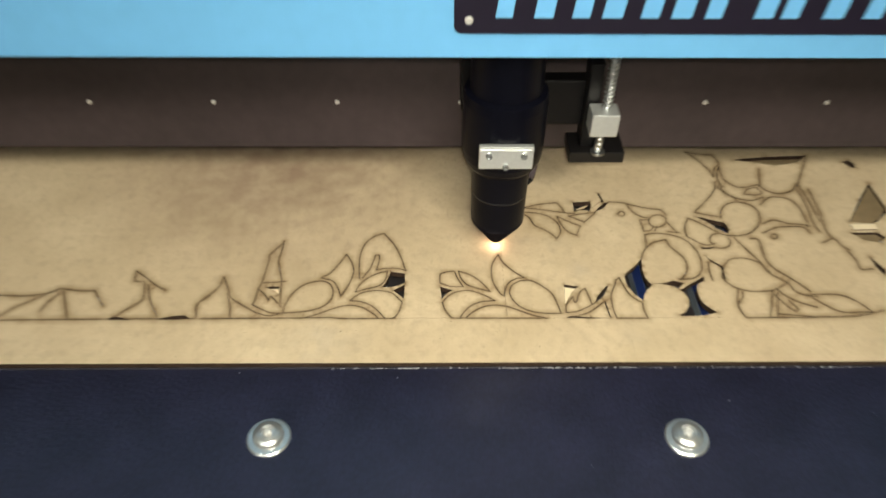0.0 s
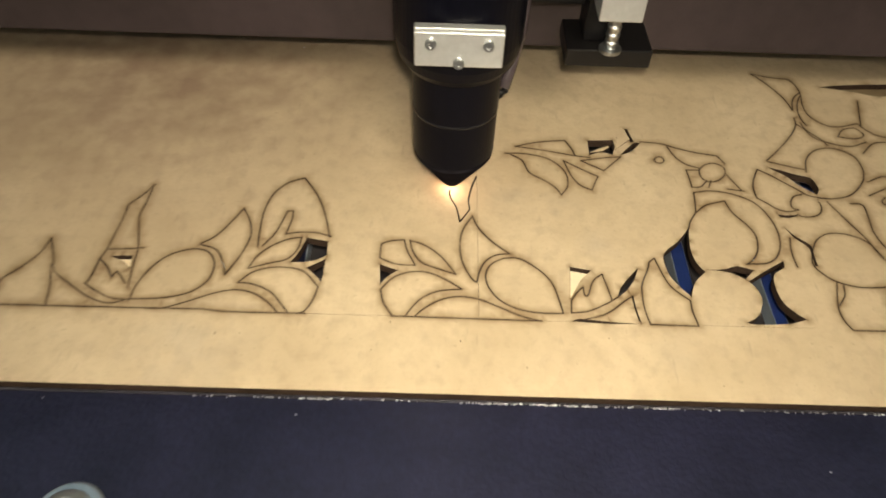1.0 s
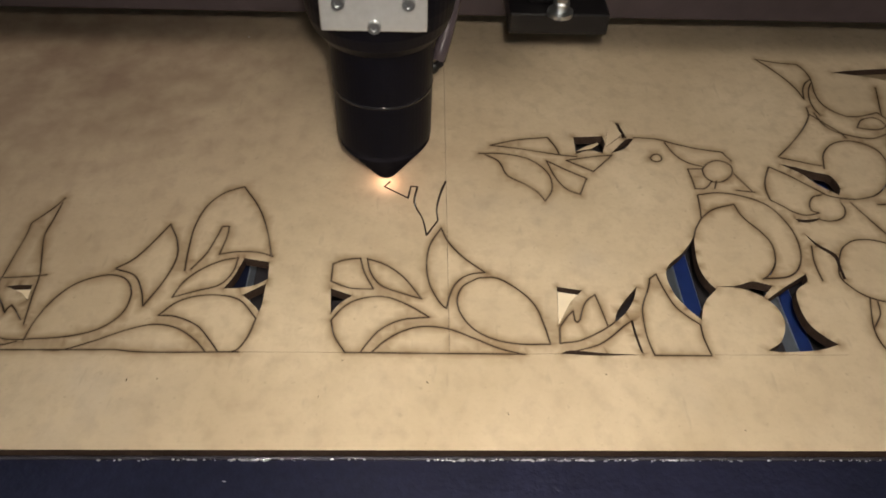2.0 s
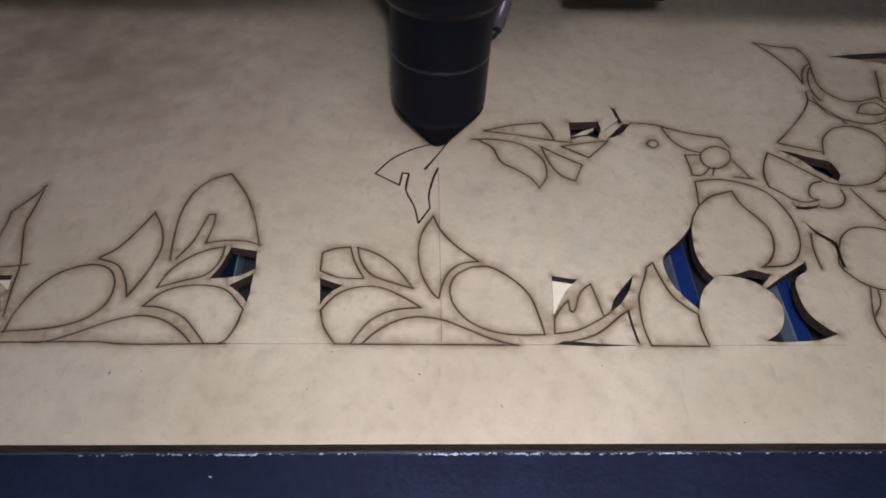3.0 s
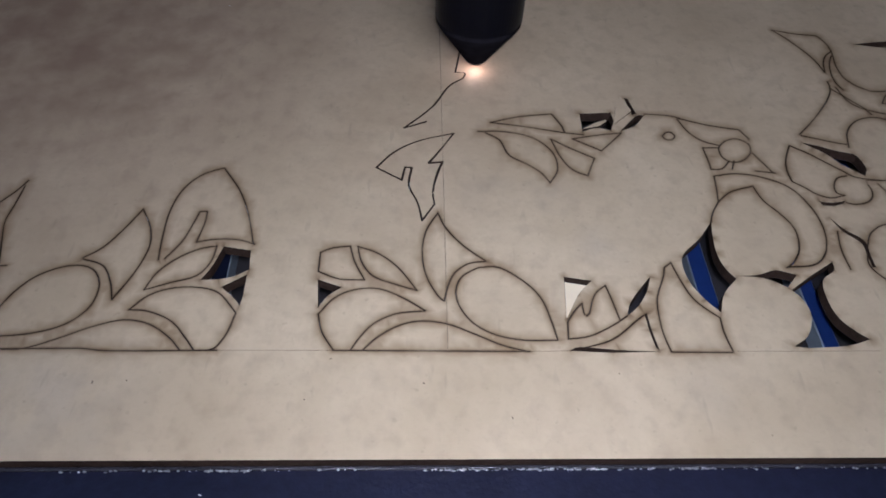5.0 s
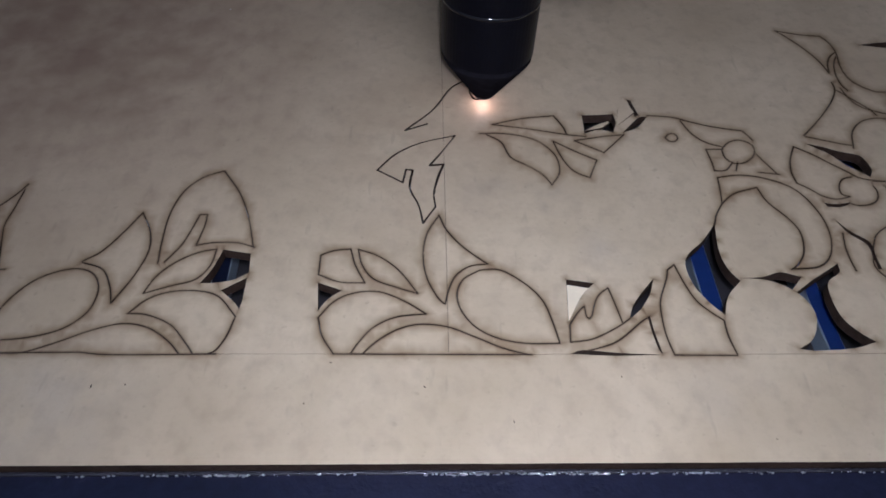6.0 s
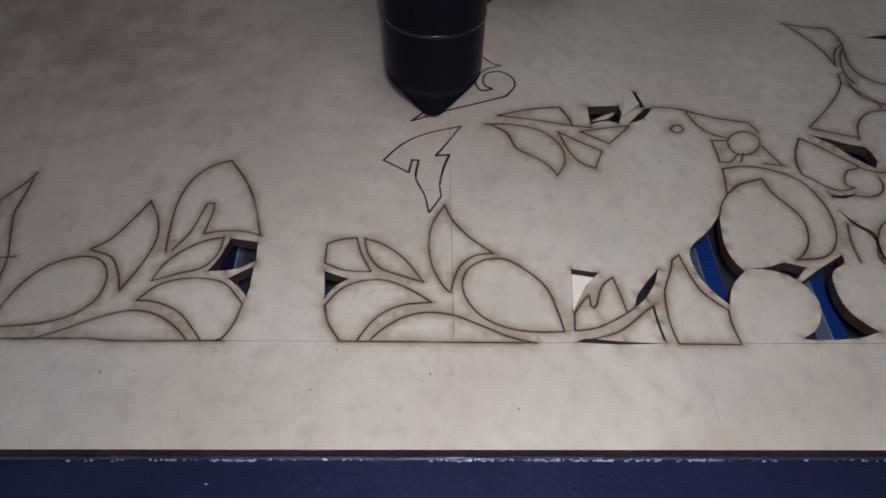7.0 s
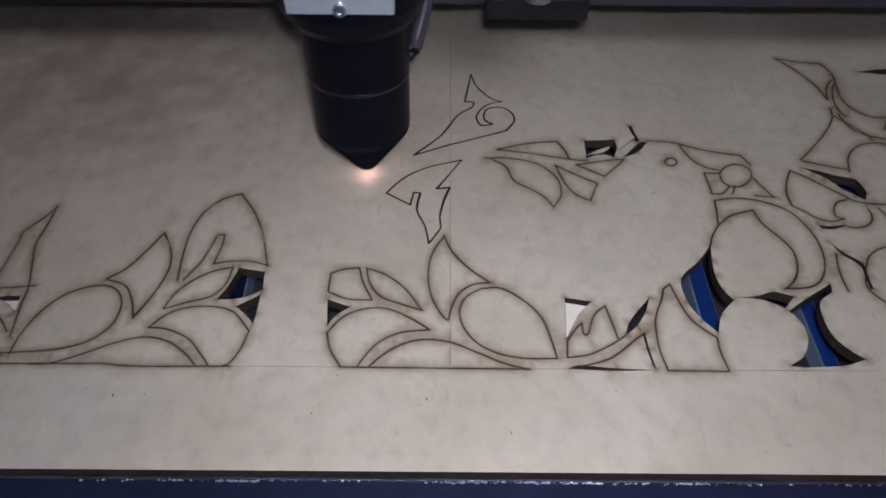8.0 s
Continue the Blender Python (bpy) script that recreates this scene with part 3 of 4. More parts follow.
# lines burnt while the head travels
burn((57.5, 63.5), (55.9, 58.4), (54.7, 51.7), (55.0, 46.7))
burn((55.0, 46.7), (51.7, 40.7))
burn((51.7, 40.7), (50.5, 47.3), (48.1, 53.8), (48.8, 61.0))
burn((48.8, 61.0), (46.9, 61.2))
burn((46.9, 61.2), (46.1, 56.0))
burn((46.1, 56.0), (38.9, 60.9))
burn((38.9, 60.9), (43.9, 67.6), (51.1, 72.6), (61.1, 76.0))
burn((61.1, 76.0), (56.8, 68.3), (53.6, 63.0))
burn((53.6, 63.0), (57.5, 63.5))
burn((53.0, 81.2), (46.4, 78.1))
burn((46.4, 78.1), (54.7, 87.9), (60.1, 98.3), (64.9, 102.9))
burn((64.9, 102.9), (65.5, 105.5), (62.5, 106.0))
burn((62.5, 106.0), (63.8, 114.1), (64.9, 121.9))
burn((64.9, 121.9), (67.0, 114.2), (71.6, 107.8), (74.9, 106.2))
burn((74.9, 106.2), (70.5, 104.6), (67.6, 101.4), (66.2, 97.5), (67.7, 93.3), (71.4, 94.0))
burn((71.4, 94.0), (68.8, 96.3), (69.5, 101.5), (74.2, 103.1), (77.8, 100.1), (78.4, 95.5), (75.4, 90.5))
burn((75.4, 90.5), (67.2, 87.2), (56.5, 82.9), (53.0, 81.2))
# fine scored guide lines
score((57.9, 164.5), (57.5, 0.3))
score((5.1, 0.1), (32.9, 0.1))
score((124.6, 0.0), (158.8, 0.2))
score((75.8, -0.1), (85.7, 0.1))
X0, X1, Y0, Y1, THICK = -420.0, 520.0, -26.4, 432.0, 3.0
# times at which each stroke of the burnt lines ends
BURN_T = [-0.3, 0.3, 0.52, 1.12, 1.25, 1.45, 1.9, 2.7, 3.0, 3.15]
BURN_S = [3.4, 3.75, 4.35, 4.5, 4.75, 5.45, 6.0, 6.4, 7.05]
BURN_SPAN = list(zip(BURN_T, BURN_T[1:])) + list(zip(BURN_S, BURN_S[1:]))


def strip_quads(run, width):
    """Overlapping thin rectangles along a run, a little longer than each step."""
    for a, b in zip(run, run[1:]):
        d = (b - a)
        if d.length < 1e-4:
            continue
        d.normalize()
        uneven = 1.0 + 0.55 * noise.noise(Vector((a.x * 0.09, a.y * 0.09, 3.1)))
        s = Vector((-d.y, d.x, 0)) * width * uneven / 2
        e = d * width * 0.3
        yield [a - e - s, b + e - s, b + e + s, a - e + s]


def smooth_loop(pts):
    """A closed outline, rounded between its sharp corners."""
    v = [Vector((x, y, 0)) for x, y in pts]
    n = len(v)
    corners = [i for i in range(n) if (v[i] - v[i - 1]).angle(v[(i + 1) % n] - v[i], 0) > radians(52)]
    if len(corners) < 2:
        return v
    out = []
    for a, b in zip(corners, corners[1:] + [corners[0] + n]):
        out += spline([v[k % n] for k in range(a, b + 1)], 0.9)[:-1]
    return out


def build_panel():
    verts, faces, tag = [], [], []

    def face(pts, what):
        k = len(verts)
        verts.extend(Vector((p.x, p.y)) for p in pts)
        faces.append(list(range(k, k + len(pts))))
        tag.append(what)

    face([Vector(p) for p in ((X0, Y0, 0), (X1, Y0, 0), (X1, Y1, 0), (X0, Y1, 0))], ("board",))
    for h in holes:
        v = smooth_loop(h)
        if sum(a.x * b.y - b.x * a.y for a, b in zip(v, v[1:] + v[:1])) < 0:
            v.reverse()
        face(v, ("gone",))
    for run in cuts:
        for q in strip_quads(run, KERF):
            face(q, ("gone",))
    for run in scores:
        for q in strip_quads(run, 0.075):
            face(q, ("gone",))
    slivers = []
    for run, (t0, t1) in zip(burns, BURN_SPAN):
        quads = list(strip_quads(run, KERF * 2.15))
        for i, q in enumerate(quads):
            if i % 2 == 0:
                slivers.append(t0 + (t1 - t0) * (i + 1) / len(quads))
            face(q, ("sliver", len(slivers) - 1))
    rng = random.Random(4)
    for i in range(196):
        for j in range(58):
            verts.append(Vector((-192 + i * 2.5 + rng.uniform(-0.5, 0.5), -4 + j * 2.5 + rng.uniform(-0.5, 0.5))))
    for run in cuts:
        for a, b in zip(run, run[1:]):
            d = b - a
            if d.length > 1e-4:
                s = Vector((-d.y, d.x)).normalized() * 0.62
                verts.extend((Vector((a.x, a.y)) + s, Vector((a.x, a.y)) - s))
    ov, _, of, _, _, orig = delaunay_2d_cdt(verts, [], faces, 0, 1e-4)
    keep, sliver_of = [], {}
    for f, og in zip(of, orig):
        kinds = [tag[o] for o in og]
        if not kinds or ("gone",) in kinds:
            continue
        first = [k[1] for k in kinds if k[0] == "sliver"]
        if first:
            sliver_of.setdefault(min(first), []).append(f)
        else:
            keep.append(f)
    # pieces: connected runs of faces
    owner = {}
    root = list(range(len(keep)))

    def find(i):
        while root[i] != i:
            root[i] = root[root[i]]
            i = root[i]
        return i

    for i, f in enumerate(keep):
        for a, b in zip(f, f[1:] + f[:1]):
            e = (min(a, b), max(a, b))
            if e in owner:
                root[find(i)] = find(owner[e])
            else:
                owner[e] = i
    groups = {}
    for i, f in enumerate(keep):
        groups.setdefault(find(i), []).append(f)
    xy = np.array([(v.x, v.y) for v in ov])
    lines = np.array([(p.x, p.y) for run in cuts for p in run] + [(x, y) for h in holes for x, y in h])
    near = np.full(len(xy), 99.0)
    for k in range(0, len(xy), 2000):
        d = xy[k:k + 2000, None, :] - lines[None]
        near[k:k + 2000] = np.sqrt((d * d).sum(2).min(1))
    scorch = np.clip(1 - (near - 0.25) / np.where((xy[:, 0] < -58) | (xy[:, 0] > 185), 4.0, 2.4), 0, 1) ** 1.8 * 0.95
    return ov, list(groups.values()), sliver_of, slivers, scorch


def slab(name, ov, fs, scorch, parent, thick=THICK):
    """Top and bottom faces and charred side walls of one piece."""
    used = sorted({i for f in fs for i in f})
    k = {v: n for n, v in enumerate(used)}
    n = len(used)
    co = [(ov[i].x * MM, ov[i].y * MM, 0) for i in used] + [(ov[i].x * MM, ov[i].y * MM, -thick * MM) for i in used]
    polys = [[k[i] for i in f] for f in fs]
    count = {}
    for f in fs:
        for a, b in zip(f, f[1:] + f[:1]):
            count[(a, b)] = count.get((a, b), 0) + 1
    walls = [[k[b], k[a], n + k[a], n + k[b]] for a, b in count if (b, a) not in count]
    every = polys + [[n + i for i in reversed(f)] for f in polys] + walls
    me = bpy.data.meshes.new(name)
    me.from_pydata(co, [], every)
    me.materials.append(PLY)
    me.materials.append(CHAR)
    idx = np.zeros(len(every), dtype=np.int32)
    idx[2 * len(polys):] = 1
    me.polygons.foreach_set("material_index", idx)
    at = me.attributes.new("scorch", "FLOAT", "POINT")
    at.data.foreach_set("value", np.concatenate([scorch[used], scorch[used]]).astype(np.float32))
    ob = new(name, me)
    ob.parent = parent
    return ob


def area(ov, fs):
    return sum(abs((ov[b].x - ov[a].x) * (ov[c].y - ov[a].y) - (ov[c].x - ov[a].x) * (ov[b].y - ov[a].y)) / 2 for a, b, c in fs)


panel = tagged(empty("plywood_panel"), "pale birch plywood panel being laser-cut with birds, leaves and cherries", "plywood panel")
OV, GROUPS, SLIVERS, SLIVER_T, SCORCH = build_panel()
GROUPS.sort(key=lambda g: -area(OV, g))
for n, g in enumerate(GROUPS):
    if n == 0:
        slab("sheet", OV, g, SCORCH, panel)
    elif area(OV, g) > 0.25:
        slab("cut_piece", OV, g, SCORCH, panel)


def chip(pts, z_of, thick, label, face=None):
    """A loose offcut that has tipped in its hole: outline in millimetres and its height over the face by place."""
    bm = bmesh.new()
    top = [bm.verts.new((x * MM, y * MM, z_of(x, y) * MM)) for x, y in pts]
    low = [bm.verts.new((x * MM, y * MM, (z_of(x, y) - thick) * MM)) for x, y in pts]
    bm.faces.new(top)
    bm.faces.new(low[::-1])
    for i in range(len(pts)):
        bm.faces.new((top[i], low[i], low[(i + 1) % len(pts)], top[(i + 1) % len(pts)]))
    ob = part("loose_offcut", bm, [face or PLY, CHAR], panel, label)
    for p in ob.data.polygons:
        p.material_index = 0 if abs(p.normal.z) > 0.3 else 1
    return ob


chip([(87.1, 20.7), (86.1, 9.3), (89.8, 16.4), (92.6, 19.6)], lambda x, y: -0.25 - (y - 9) * 0.03, 2.0, "small clean offcut sunk in its hole", FRESH)
chip([(-58.4, 19.6), (-54.3, 18.0), (-52.2, 16.4), (-52.5, 19.9)], lambda x, y: -0.3 - (y - 15) * 0.04, 2.0, "small clean offcut sunk in its hole", FRESH)
chip([(246.9, 66.4), (246.9, 62.0), (259.6, 62.4), (260.2, 66.4)], lambda x, y: 0.6, 2.2, "small clean offcut standing over the panel", FRESH)
chip([(205.0, 125.7), (214.0, 124.2), (224.0, 121.4), (237.0, 124.0), (243.0, 128.6), (222.0, 127.4)], lambda x, y: -0.8 - (y - 120) * 0.1, 1.6, "sooty offcut sunk in its hole", BROWN)
chip([(272.0, 101.0), (261.0, 87.0), (248.4, 69.6), (260.0, 68.6), (266.5, 73.5), (272.0, 80.5)], lambda x, y: -1.0, 1.8, "sooty offcut sunk in its hole", BROWN)
chip([(245.6, 59.6), (250.0, 55.2), (257.2, 53.0), (260.4, 56.8), (258.4, 59.6)], lambda x, y: -1.0, 1.8, "sooty offcut sunk in its hole", BROWN)
chip([(109.6, 81.0), (113.0, 84.0), (116.0, 87.0), (113.6, 93.6), (111.4, 88.8)], lambda x, y: 0.1 + (y - 81) * 0.07, 1.6, "small offcut tipped up out of its hole")
chip([(99.8, 79.0), (104.9, 80.0), (107.6, 82.2), (107.4, 83.1), (103.5, 81.4)], lambda x, y: -0.2 + (x - 100) * 0.05, 0.9, "bent splinter left in the hole")
sliver_obs = []
for j, fs in sorted(SLIVERS.items()):
    sliver_obs.append((slab("kerf_sliver", OV, fs, SCORCH, panel), SLIVER_T[j]))


def flecks(spots, seed, low, high):
    """Tiny splinters lying on the panel's face, places in millimetres."""
    rng = random.Random(seed)
    bm = bmesh.new()
    for x, y in spots:
        size = rng.uniform(low, high) * MM
        m = Matrix.Translation((x * MM, y * MM, size * 0.4)) @ Matrix.Rotation(rng.uniform(0, 3.1), 4, "Z") @ Matrix.Diagonal((rng.uniform(1.5, 4.5), 1, 0.7, 1))
        bmesh.ops.create_icosphere(bm, subdivisions=1, radius=size, matrix=m)
    return bm


tagged(part("soot_flecks", flecks([(26.1, -12.5), (-12.9, -7.8), (126.4, -21.2), (31.0, -2.2), (-20.1, -8.2), (71.0, -17.0), (52.0, -8.5), (96.0, -6.0)], 3, 0.10, 0.17), CHAR, panel, "dark soot flecks on the panel"), kind="stuff")
tagged(part("dust_fleck", flecks([(-15.1, 142.3)], 8, 0.2, 0.25), PALE, panel, "single pale dust fleck"), kind="stuff")

# ---- gantry: beam, rail lip, blue cover with a sign ----
gantry = tagged(empty("gantry"), "dark gantry beam under a light blue cover with a dark sign", "gantry")


def beam_mesh():
    bm = prism([(0.0400, 0.0331), (0.105, 0.0336), (0.105, 0.150), (0.0455, 0.150), (0.0400, 0.0351)], -0.60, 0.50)
    bmesh.ops.transform(bm, matrix=Matrix(((0, -1, 0, 0), (1, 0, 0, 0), (0, 0, 1, 0), (0, 0, 0, 1))), verts=bm.verts)
    bmesh.ops.bevel(bm, geom=[e for e in bm.edges if abs(e.verts[0].co.x - e.verts[1].co.x) > 0.5], offset=0.0008, segments=2, affect="EDGES")
    return bm


part("beam", beam_mesh(), BEAM, gantry, "brown-black painted beam")
for k in range(-6, 9):
    x = (-25.6 + 62.1 * k) * MM
    part("beam_screw", lathe([(0.0012, 0), (0.0012, 0.0006), (0.0008, 0.0010), (0.0003, 0.0011)], 12, (x, 0.0413, 0.0602), Matrix.Rotation(radians(90), 4, "X")), PALE, gantry)
part("cover_front", box(-0.52, 0.62, -0.0260, -0.0240, 0.1212, 0.245, 0.0005), BLUE, gantry, "light blue painted sheet cover")
part("cover_lip", box(-0.52, 0.62, -0.0238, -0.0100, 0.1216, 0.1232), BLUE, gantry)
part("cover_top", box(-0.52, 0.62, -0.0238, 0.125, 0.2430, 0.245), BLUE, gantry)
part("cover_back", box(-0.52, 0.62, 0.1252, 0.127, 0.036, 0.245), BLUE, gantry)
for x0, x1 in ((-0.53, -0.5205), (0.6205, 0.63)):
    part("end_plate", box(x0, x1, -0.02, 0.125, -0.0035, 0.24, 0.001), BLACKP, gantry)


def rounded(x0, x1, z0, z1, r, n=6):
    out = []
    for cx, cz, a in ((x1 - r, z1 - r, 0), (x0 + r, z1 - r, 90), (x0 + r, z0 + r, 180), (x1 - r, z0 + r, 270)):
        for i in range(n + 1):
            q = radians(a + 90 * i / n)
            out.append((cx + r * math.cos(q), cz + r * math.sin(q)))
    return out


sign = part("sign", prism(rounded(0.0306, 0.2450, 0.1320, 0.1850, 0.003), -0.0275, -0.0262), SIGN, gantry, "dark enamel sign with plain pale blue bars")
part("sign_screw", lathe([(0.0016, 0), (0.0016, 0.0004), (0.0011, 0.0009), (0.0003, 0.001)], 14, (0.0361, -0.0276, 0.1374), Matrix.Rotation(radians(90), 4, "X")), PALE, sign)
Z0, Z1 = 0.1385, 0.1640


def mark(x0, x1, lean):
    """A plain straight stroke, foot from x0 to x1 in millimetres, its top shifted by lean."""
    part("bar", prism([(x0 * MM, Z0), (x1 * MM, Z0), ((x1 + lean) * MM, Z1), ((x0 + lean) * MM, Z1)], -0.0281, -0.0276), BLUE, sign)


# plain leaning bars where the maker's mark stands
for x0, x1 in ((45.8, 52.0), (60.0, 67.0), (74.0, 80.5), (85.0, 92.5), (99.3, 106.0), (110.5, 118.0), (123.0, 129.0), (141.0, 148.0), (151.0, 157.4), (166.5, 174.0), (181.5, 188.0), (205.0, 212.0)):
    mark(x0, x1, 3.0)

# ---- laser head ----
head = tagged(empty("laser_carriage"), "black laser cutting carriage with tapered nozzle and aluminium clamp plate", "laser carriage")
nozzle = part("nozzle", lathe([(0.0125, 0.0203), (0.0132, 0.0206), (0.0134, 0.0375), (0.0137, 0.0560)], 64), BLACK, head, "matt black tapered nozzle tube")
part("cone", lathe([(0.0022, 0.0050), (0.0036, 0.0050), (0.0123, 0.0178), (0.0130, 0.0190), (0.0131, 0.0205)], 64), MATT, nozzle, "sooty matt black cone")
part("nozzle_ring", lathe([(0.01348, 0.0369), (0.01352, 0.03735), (0.01336, 0.0380)], 64), GLOSS, nozzle, "", True)
part("tip", lathe([(0.0010, 0.0040), (0.0028, 0.0040), (0.0031, 0.0045), (0.0035, 0.00505)], 32), BLACKP, nozzle)
part("collar", lathe([(0.0140, 0.0535), (0.0156, 0.0540), (0.0174, 0.0566), (0.0184, 0.0600), (0.0188, 0.0640), (0.0188, 0.0880), (0.0182, 0.0925), (0.0160, 0.0935), (0.0158, 0.1450)], 64), BLACK, head, "wide black lens collar")
plate = part("clamp_plate", box(-0.0121, 0.0116, -0.0212, -0.0186, 0.0645, 0.0763, 0.0004), ALU, head, "bright milled aluminium clamp plate")
part("plate_ridge", box(-0.0121, 0.0116, -0.0216, -0.0213, 0.0742, 0.0748), ALU, plate)
for x, z in ((-0.0078, 0.0717), (0.0075, 0.0717), (-0.0002, 0.0660)):
    part("cap_screw", lathe([(0.0015, 0), (0.0015, 0.0011), (0.0013, 0.0014), (0.0008, 0.0014), (0.0007, 0.0007), (0.0002, 0.0007)], 16, (x, -0.0212, z), Matrix.Rotation(radians(90), 4, "X")), DULL, plate, "steel socket cap screw")
part("bracket", box(0.0150, 0.0420, 0.0180, 0.0262, 0.0620, 0.0860, 0.0008), BLACKP, head)
part("mount", box(-0.0190, 0.0190, 0.0170, 0.0412, 0.0700, 0.1400, 0.001), BLACKP, head)
foot = part("probe_foot", box(0.0333, 0.0597, 0.0063, 0.0240, 0.0478, 0.0540, 0.0006), FOOT, head, "black probe foot")
part("foot_post", box(0.0385, 0.0450, 0.0110, 0.0225, 0.0541, 0.0980, 0.0006), BLACKP, foot)
part("block", box(0.0396, 0.0522, -0.0008, 0.0100, 0.0675, 0.0790, 0.0005), ALU, foot, "bright aluminium block")
part("stud", lathe([(0.0034, 0.0541), (0.0034, 0.0552), (0.0018, 0.0553), (0.0022, 0.0575), (0.0018, 0.0580), (0.0022, 0.0600), (0.0018, 0.0606), (0.0022, 0.0626), (0.0018, 0.0632), (0.0018, 0.0676)], 20, (0.0462, 0.0060, 0)), DULL, foot, "threaded steel stud")


def spring(x, y, z0, z1, r, turns, wire=0.0005):
    pts = []
    for i in range(turns * 12 + 1):
        a = 2 * math.pi * i / 12
        pts.append((x + r * math.cos(a) , y + r * math.sin(a), z0 + (z1 - z0) * i / (turns * 12)))
    bm = bmesh.new()
    rings = []
    for i, p in enumerate(pts):
        a = 2 * math.pi * i / 12
        out, up = Vector((math.cos(a), math.sin(a), 0)), Vector((0, 0, 1))
        rings.append([bm.verts.new(Vector(p) + wire * (math.cos(q) * out + math.sin(q) * up)) for q in (0, 1.26, 2.51, 3.77, 5.03)])
    for a, b in zip(rings, rings[1:]):
        for k in range(5):
            bm.faces.new((a[k], a[(k + 1) % 5], b[(k + 1) % 5], b[k]))
    return bm


part("rod", lathe([(0.0012, 0.0790), (0.0012, 0.1500)], 14, (0.0470, 0.0060, 0)), STEEL, foot)
part("spring", spring(0.0470, 0.0060, 0.0792, 0.1300, 0.0020, 22), STEEL, foot, "bright coil spring", True)
part("air_hose", tube([(0.0148, 0.0022, 0.0420), (0.0172, 0.0065, 0.0500), (0.0192, 0.0110, 0.0600), (0.0195, 0.0160, 0.0750), (0.0170, 0.0240, 0.0900)], 0.0020), CABLE, head, "thin translucent air hose", True)
part("hose_fitting", lathe([(0.0015, 0), (0.0015, 0.0025), (0.0011, 0.0035), (0.0011, 0.0050)], 16, (0.0118, 0.0010, 0.0390), Matrix.Rotation(radians(50), 4, "Y")), BLACKP, head)
spark = part("spark", lathe([(0.0001, -0.0006), (0.0005, -0.0004), (0.0007, 0), (0.0005, 0.0004), (0.0001, 0.0006)], 12), SPARK, head, "tiny glowing pinkish laser spark")

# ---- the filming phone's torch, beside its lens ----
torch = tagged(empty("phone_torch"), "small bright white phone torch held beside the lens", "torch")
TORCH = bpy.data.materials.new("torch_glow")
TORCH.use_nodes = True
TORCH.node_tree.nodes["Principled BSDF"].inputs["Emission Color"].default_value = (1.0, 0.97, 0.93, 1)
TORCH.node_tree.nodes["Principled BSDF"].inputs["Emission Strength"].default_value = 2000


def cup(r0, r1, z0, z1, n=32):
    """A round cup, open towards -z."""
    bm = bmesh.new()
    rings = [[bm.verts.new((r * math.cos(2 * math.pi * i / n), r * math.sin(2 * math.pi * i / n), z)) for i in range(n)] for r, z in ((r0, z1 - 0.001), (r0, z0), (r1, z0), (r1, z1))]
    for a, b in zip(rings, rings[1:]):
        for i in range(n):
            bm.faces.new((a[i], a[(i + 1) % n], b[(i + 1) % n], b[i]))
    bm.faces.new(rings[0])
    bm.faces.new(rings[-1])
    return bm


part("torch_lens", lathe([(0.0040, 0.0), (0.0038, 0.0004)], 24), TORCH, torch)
# unseen cup, added to narrow the beam and dim the panel's outer parts
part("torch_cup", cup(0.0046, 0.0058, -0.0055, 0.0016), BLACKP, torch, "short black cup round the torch")

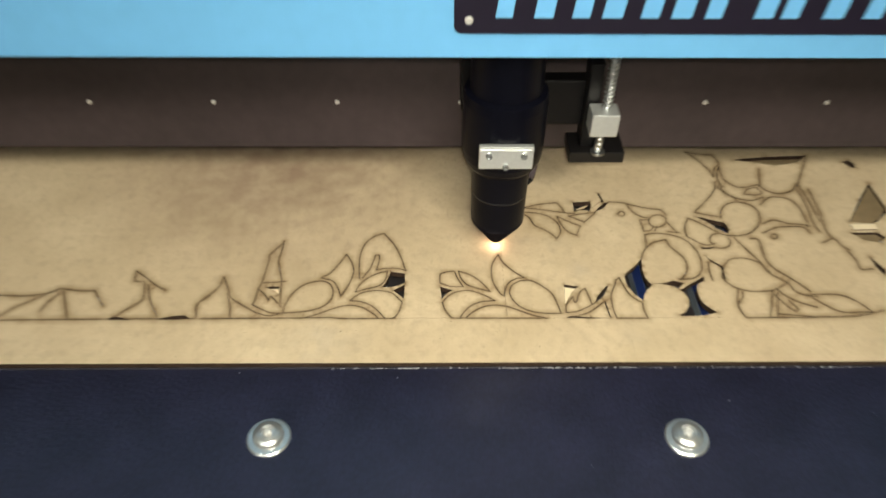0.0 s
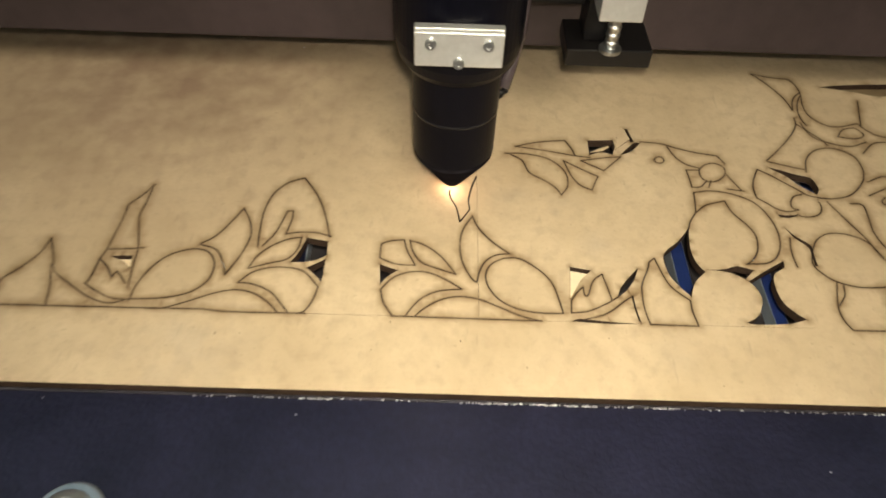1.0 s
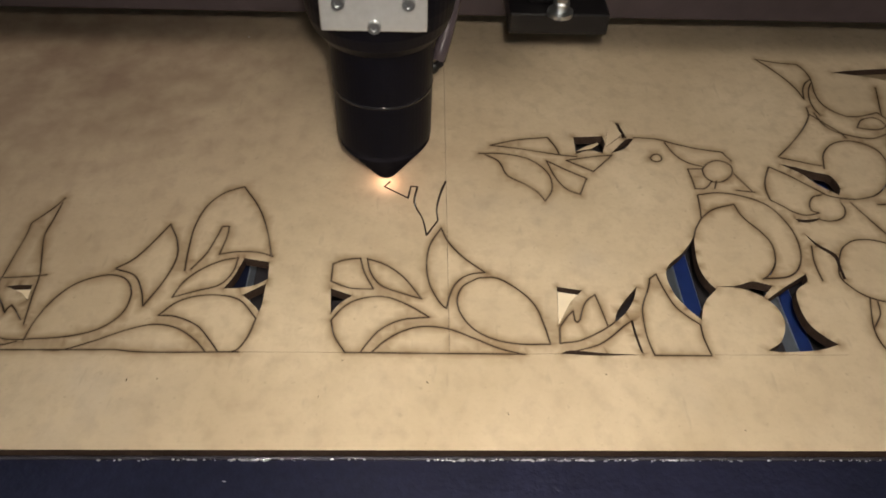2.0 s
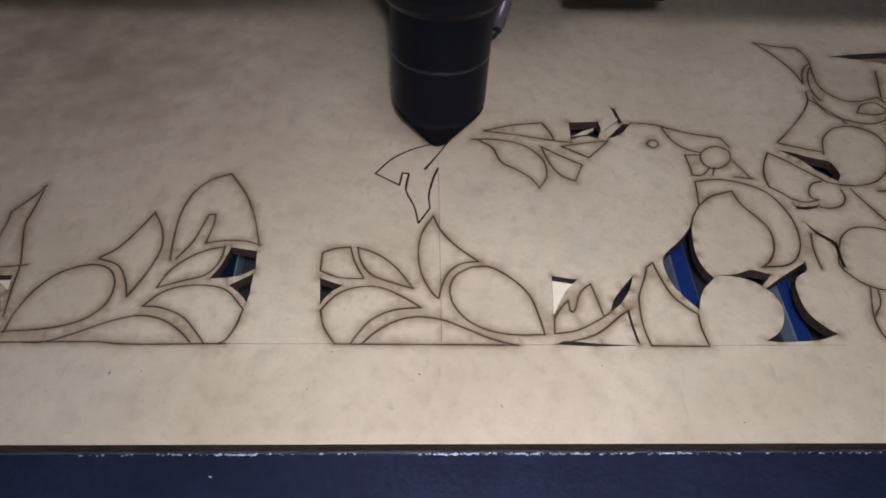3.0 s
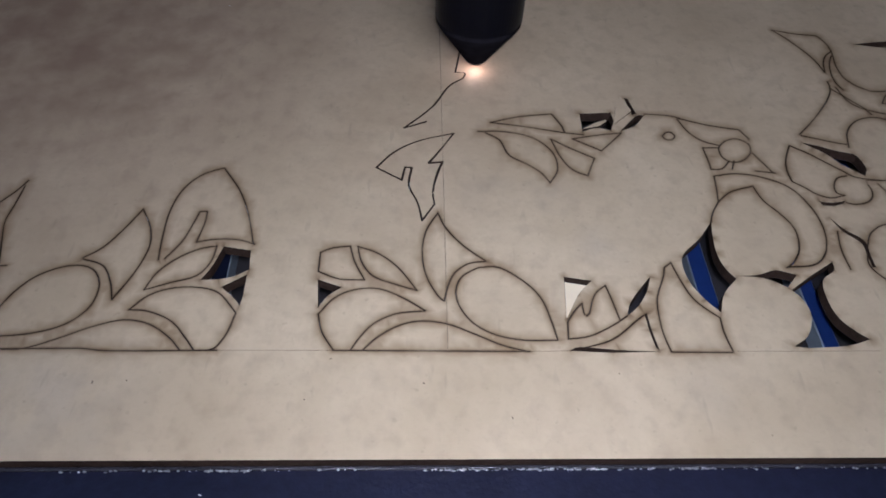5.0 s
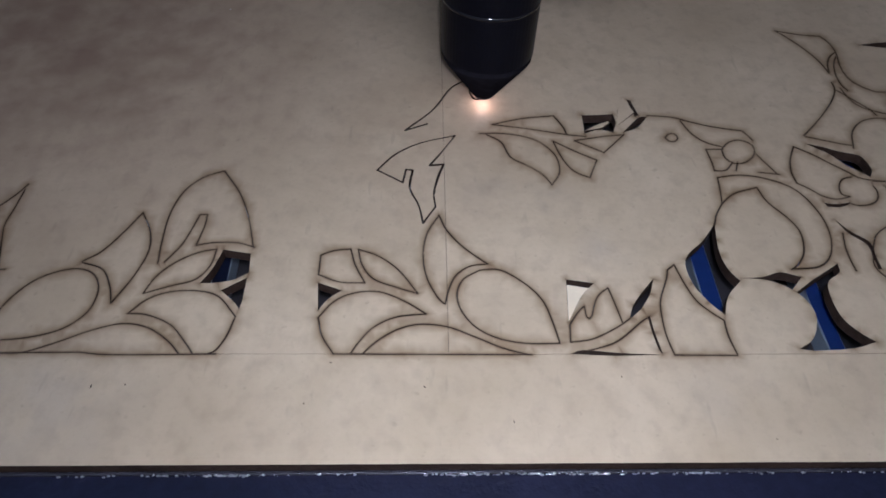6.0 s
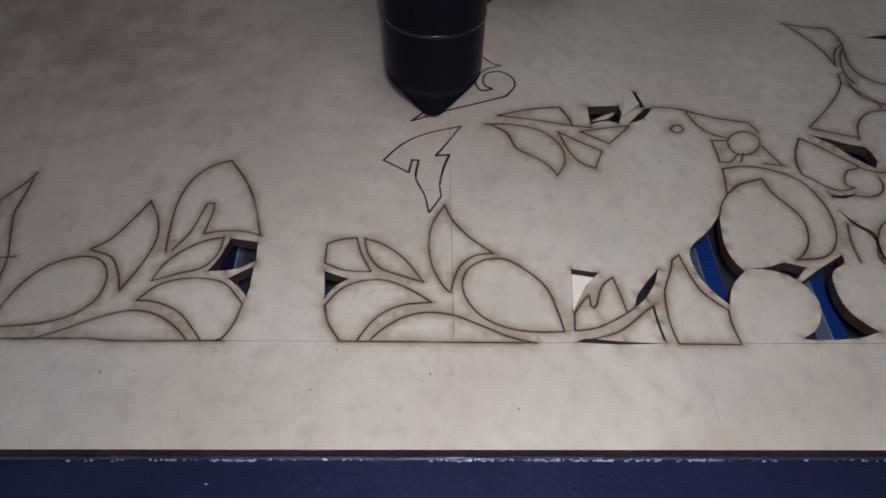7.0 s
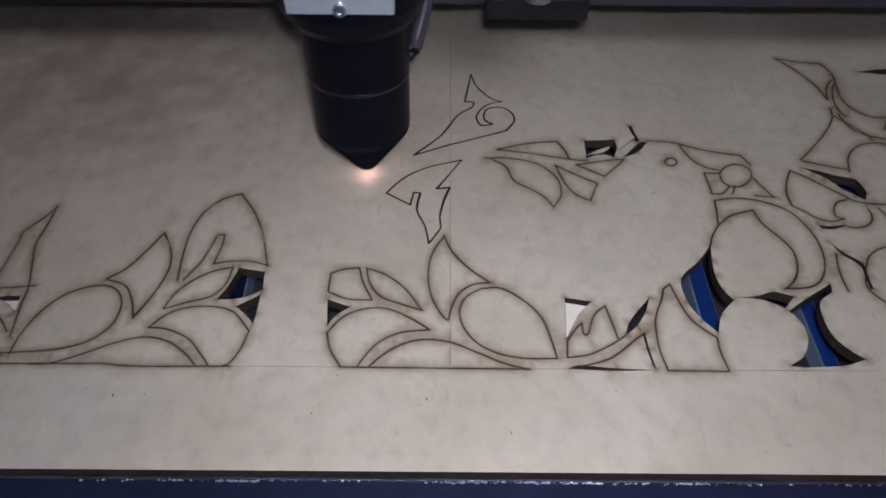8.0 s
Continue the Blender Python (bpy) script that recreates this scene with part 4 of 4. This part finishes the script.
# the head's way over the panel: seconds, millimetres
HEAD = [
    (0, 54.85, 50.99), (0.3, 53.46, 42.09), (0.5, 51.86, 37.24), (0.8, 50.65, 51.58), (1, 48.63, 56.48), (1.2, 47.54, 53.56), (1.5, 45.62, 52.37), (1.7, 42.48, 57.47),
    (1.9, 38.5, 61.0), (2.3, 50.0, 71.0), (2.6, 60.0, 74.5), (2.8, 58.60, 70.30), (3, 57.40, 71.50), (3.2, 52.98, 77.78), (3.5, 51.66, 77.30), (3.8, 46.68, 76.81), (4, 55.83, 89.24), (4.2, 63.44, 98.37),
    (4.5, 63.5, 103.0), (4.75, 66.0, 113.0), (5.05, 69.5, 105.0), (5.3, 72.71, 102.65), (5.5, 74.13, 102.61), (5.7, 69.41, 100.99), (6, 69.92, 90.51), (6.1, 68.08, 95.36), (6.3, 78.26, 94.07), (6.5, 68.03, 84.37),
    (6.7, 54.18, 78.33), (7, 52.76, 77.95), (7.3, 41.84, 80.48), (7.5, 38.73, 76.25), (7.7, 39.01, 75.03), (8, 32.88, 69.23),
]
# how far the spark shows under the tip over the seconds: 1 full, 0 withdrawn
SPARK_ROWS = [
    (0, 0.7), (0.2, 0.5), (0.35, 0.0), (0.5, 0.3), (0.7, 0.7), (0.8, 1), (0.9, 1), (1.05, 0.7), (1.2, 0.2), (1.35, 0), (1.5, 0), (1.6, 0.8), (1.75, 0.3), (1.9, 0.5), (2.3, 0.5), (2.7, 0),
    (3.25, 0), (3.4, 0.4), (3.5, 0.7), (3.7, 0.3), (3.8, 0.8), (4, 1), (4.2, 1), (4.7, 0.8), (5.3, 0.9), (5.45, 0.08), (5.55, 0.1), (5.65, 1), (6.1, 1), (6.3, 0.6), (6.5, 1), (6.7, 0.7), (6.85, 0.25),
    (7.05, 0), (7.5, 0), (7.75, 0.25), (8, 0.35),
]


def motions():
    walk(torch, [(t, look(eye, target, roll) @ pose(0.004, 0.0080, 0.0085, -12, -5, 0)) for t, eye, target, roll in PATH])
    walk(head, [(t, pose(x * MM, y * MM, 0)) for t, x, y in HEAD])
    walk(gantry, [(t, pose(0, y * MM, 0)) for t, x, y in HEAD])
    walk(spark, [(t, pose(0, 0, 0.0046 - 0.0012 * k)) for t, k in SPARK_ROWS])
    rest, gone = pose(0, 0, 0), pose(0, 0, -0.012)
    for ob, t in sliver_obs:
        if t <= 0.1:
            walk(ob, [(0, gone), (8, gone)])
        else:
            walk(ob, [(0, rest), (t, rest), (t + 0.07, gone), (8, gone)])


motions()
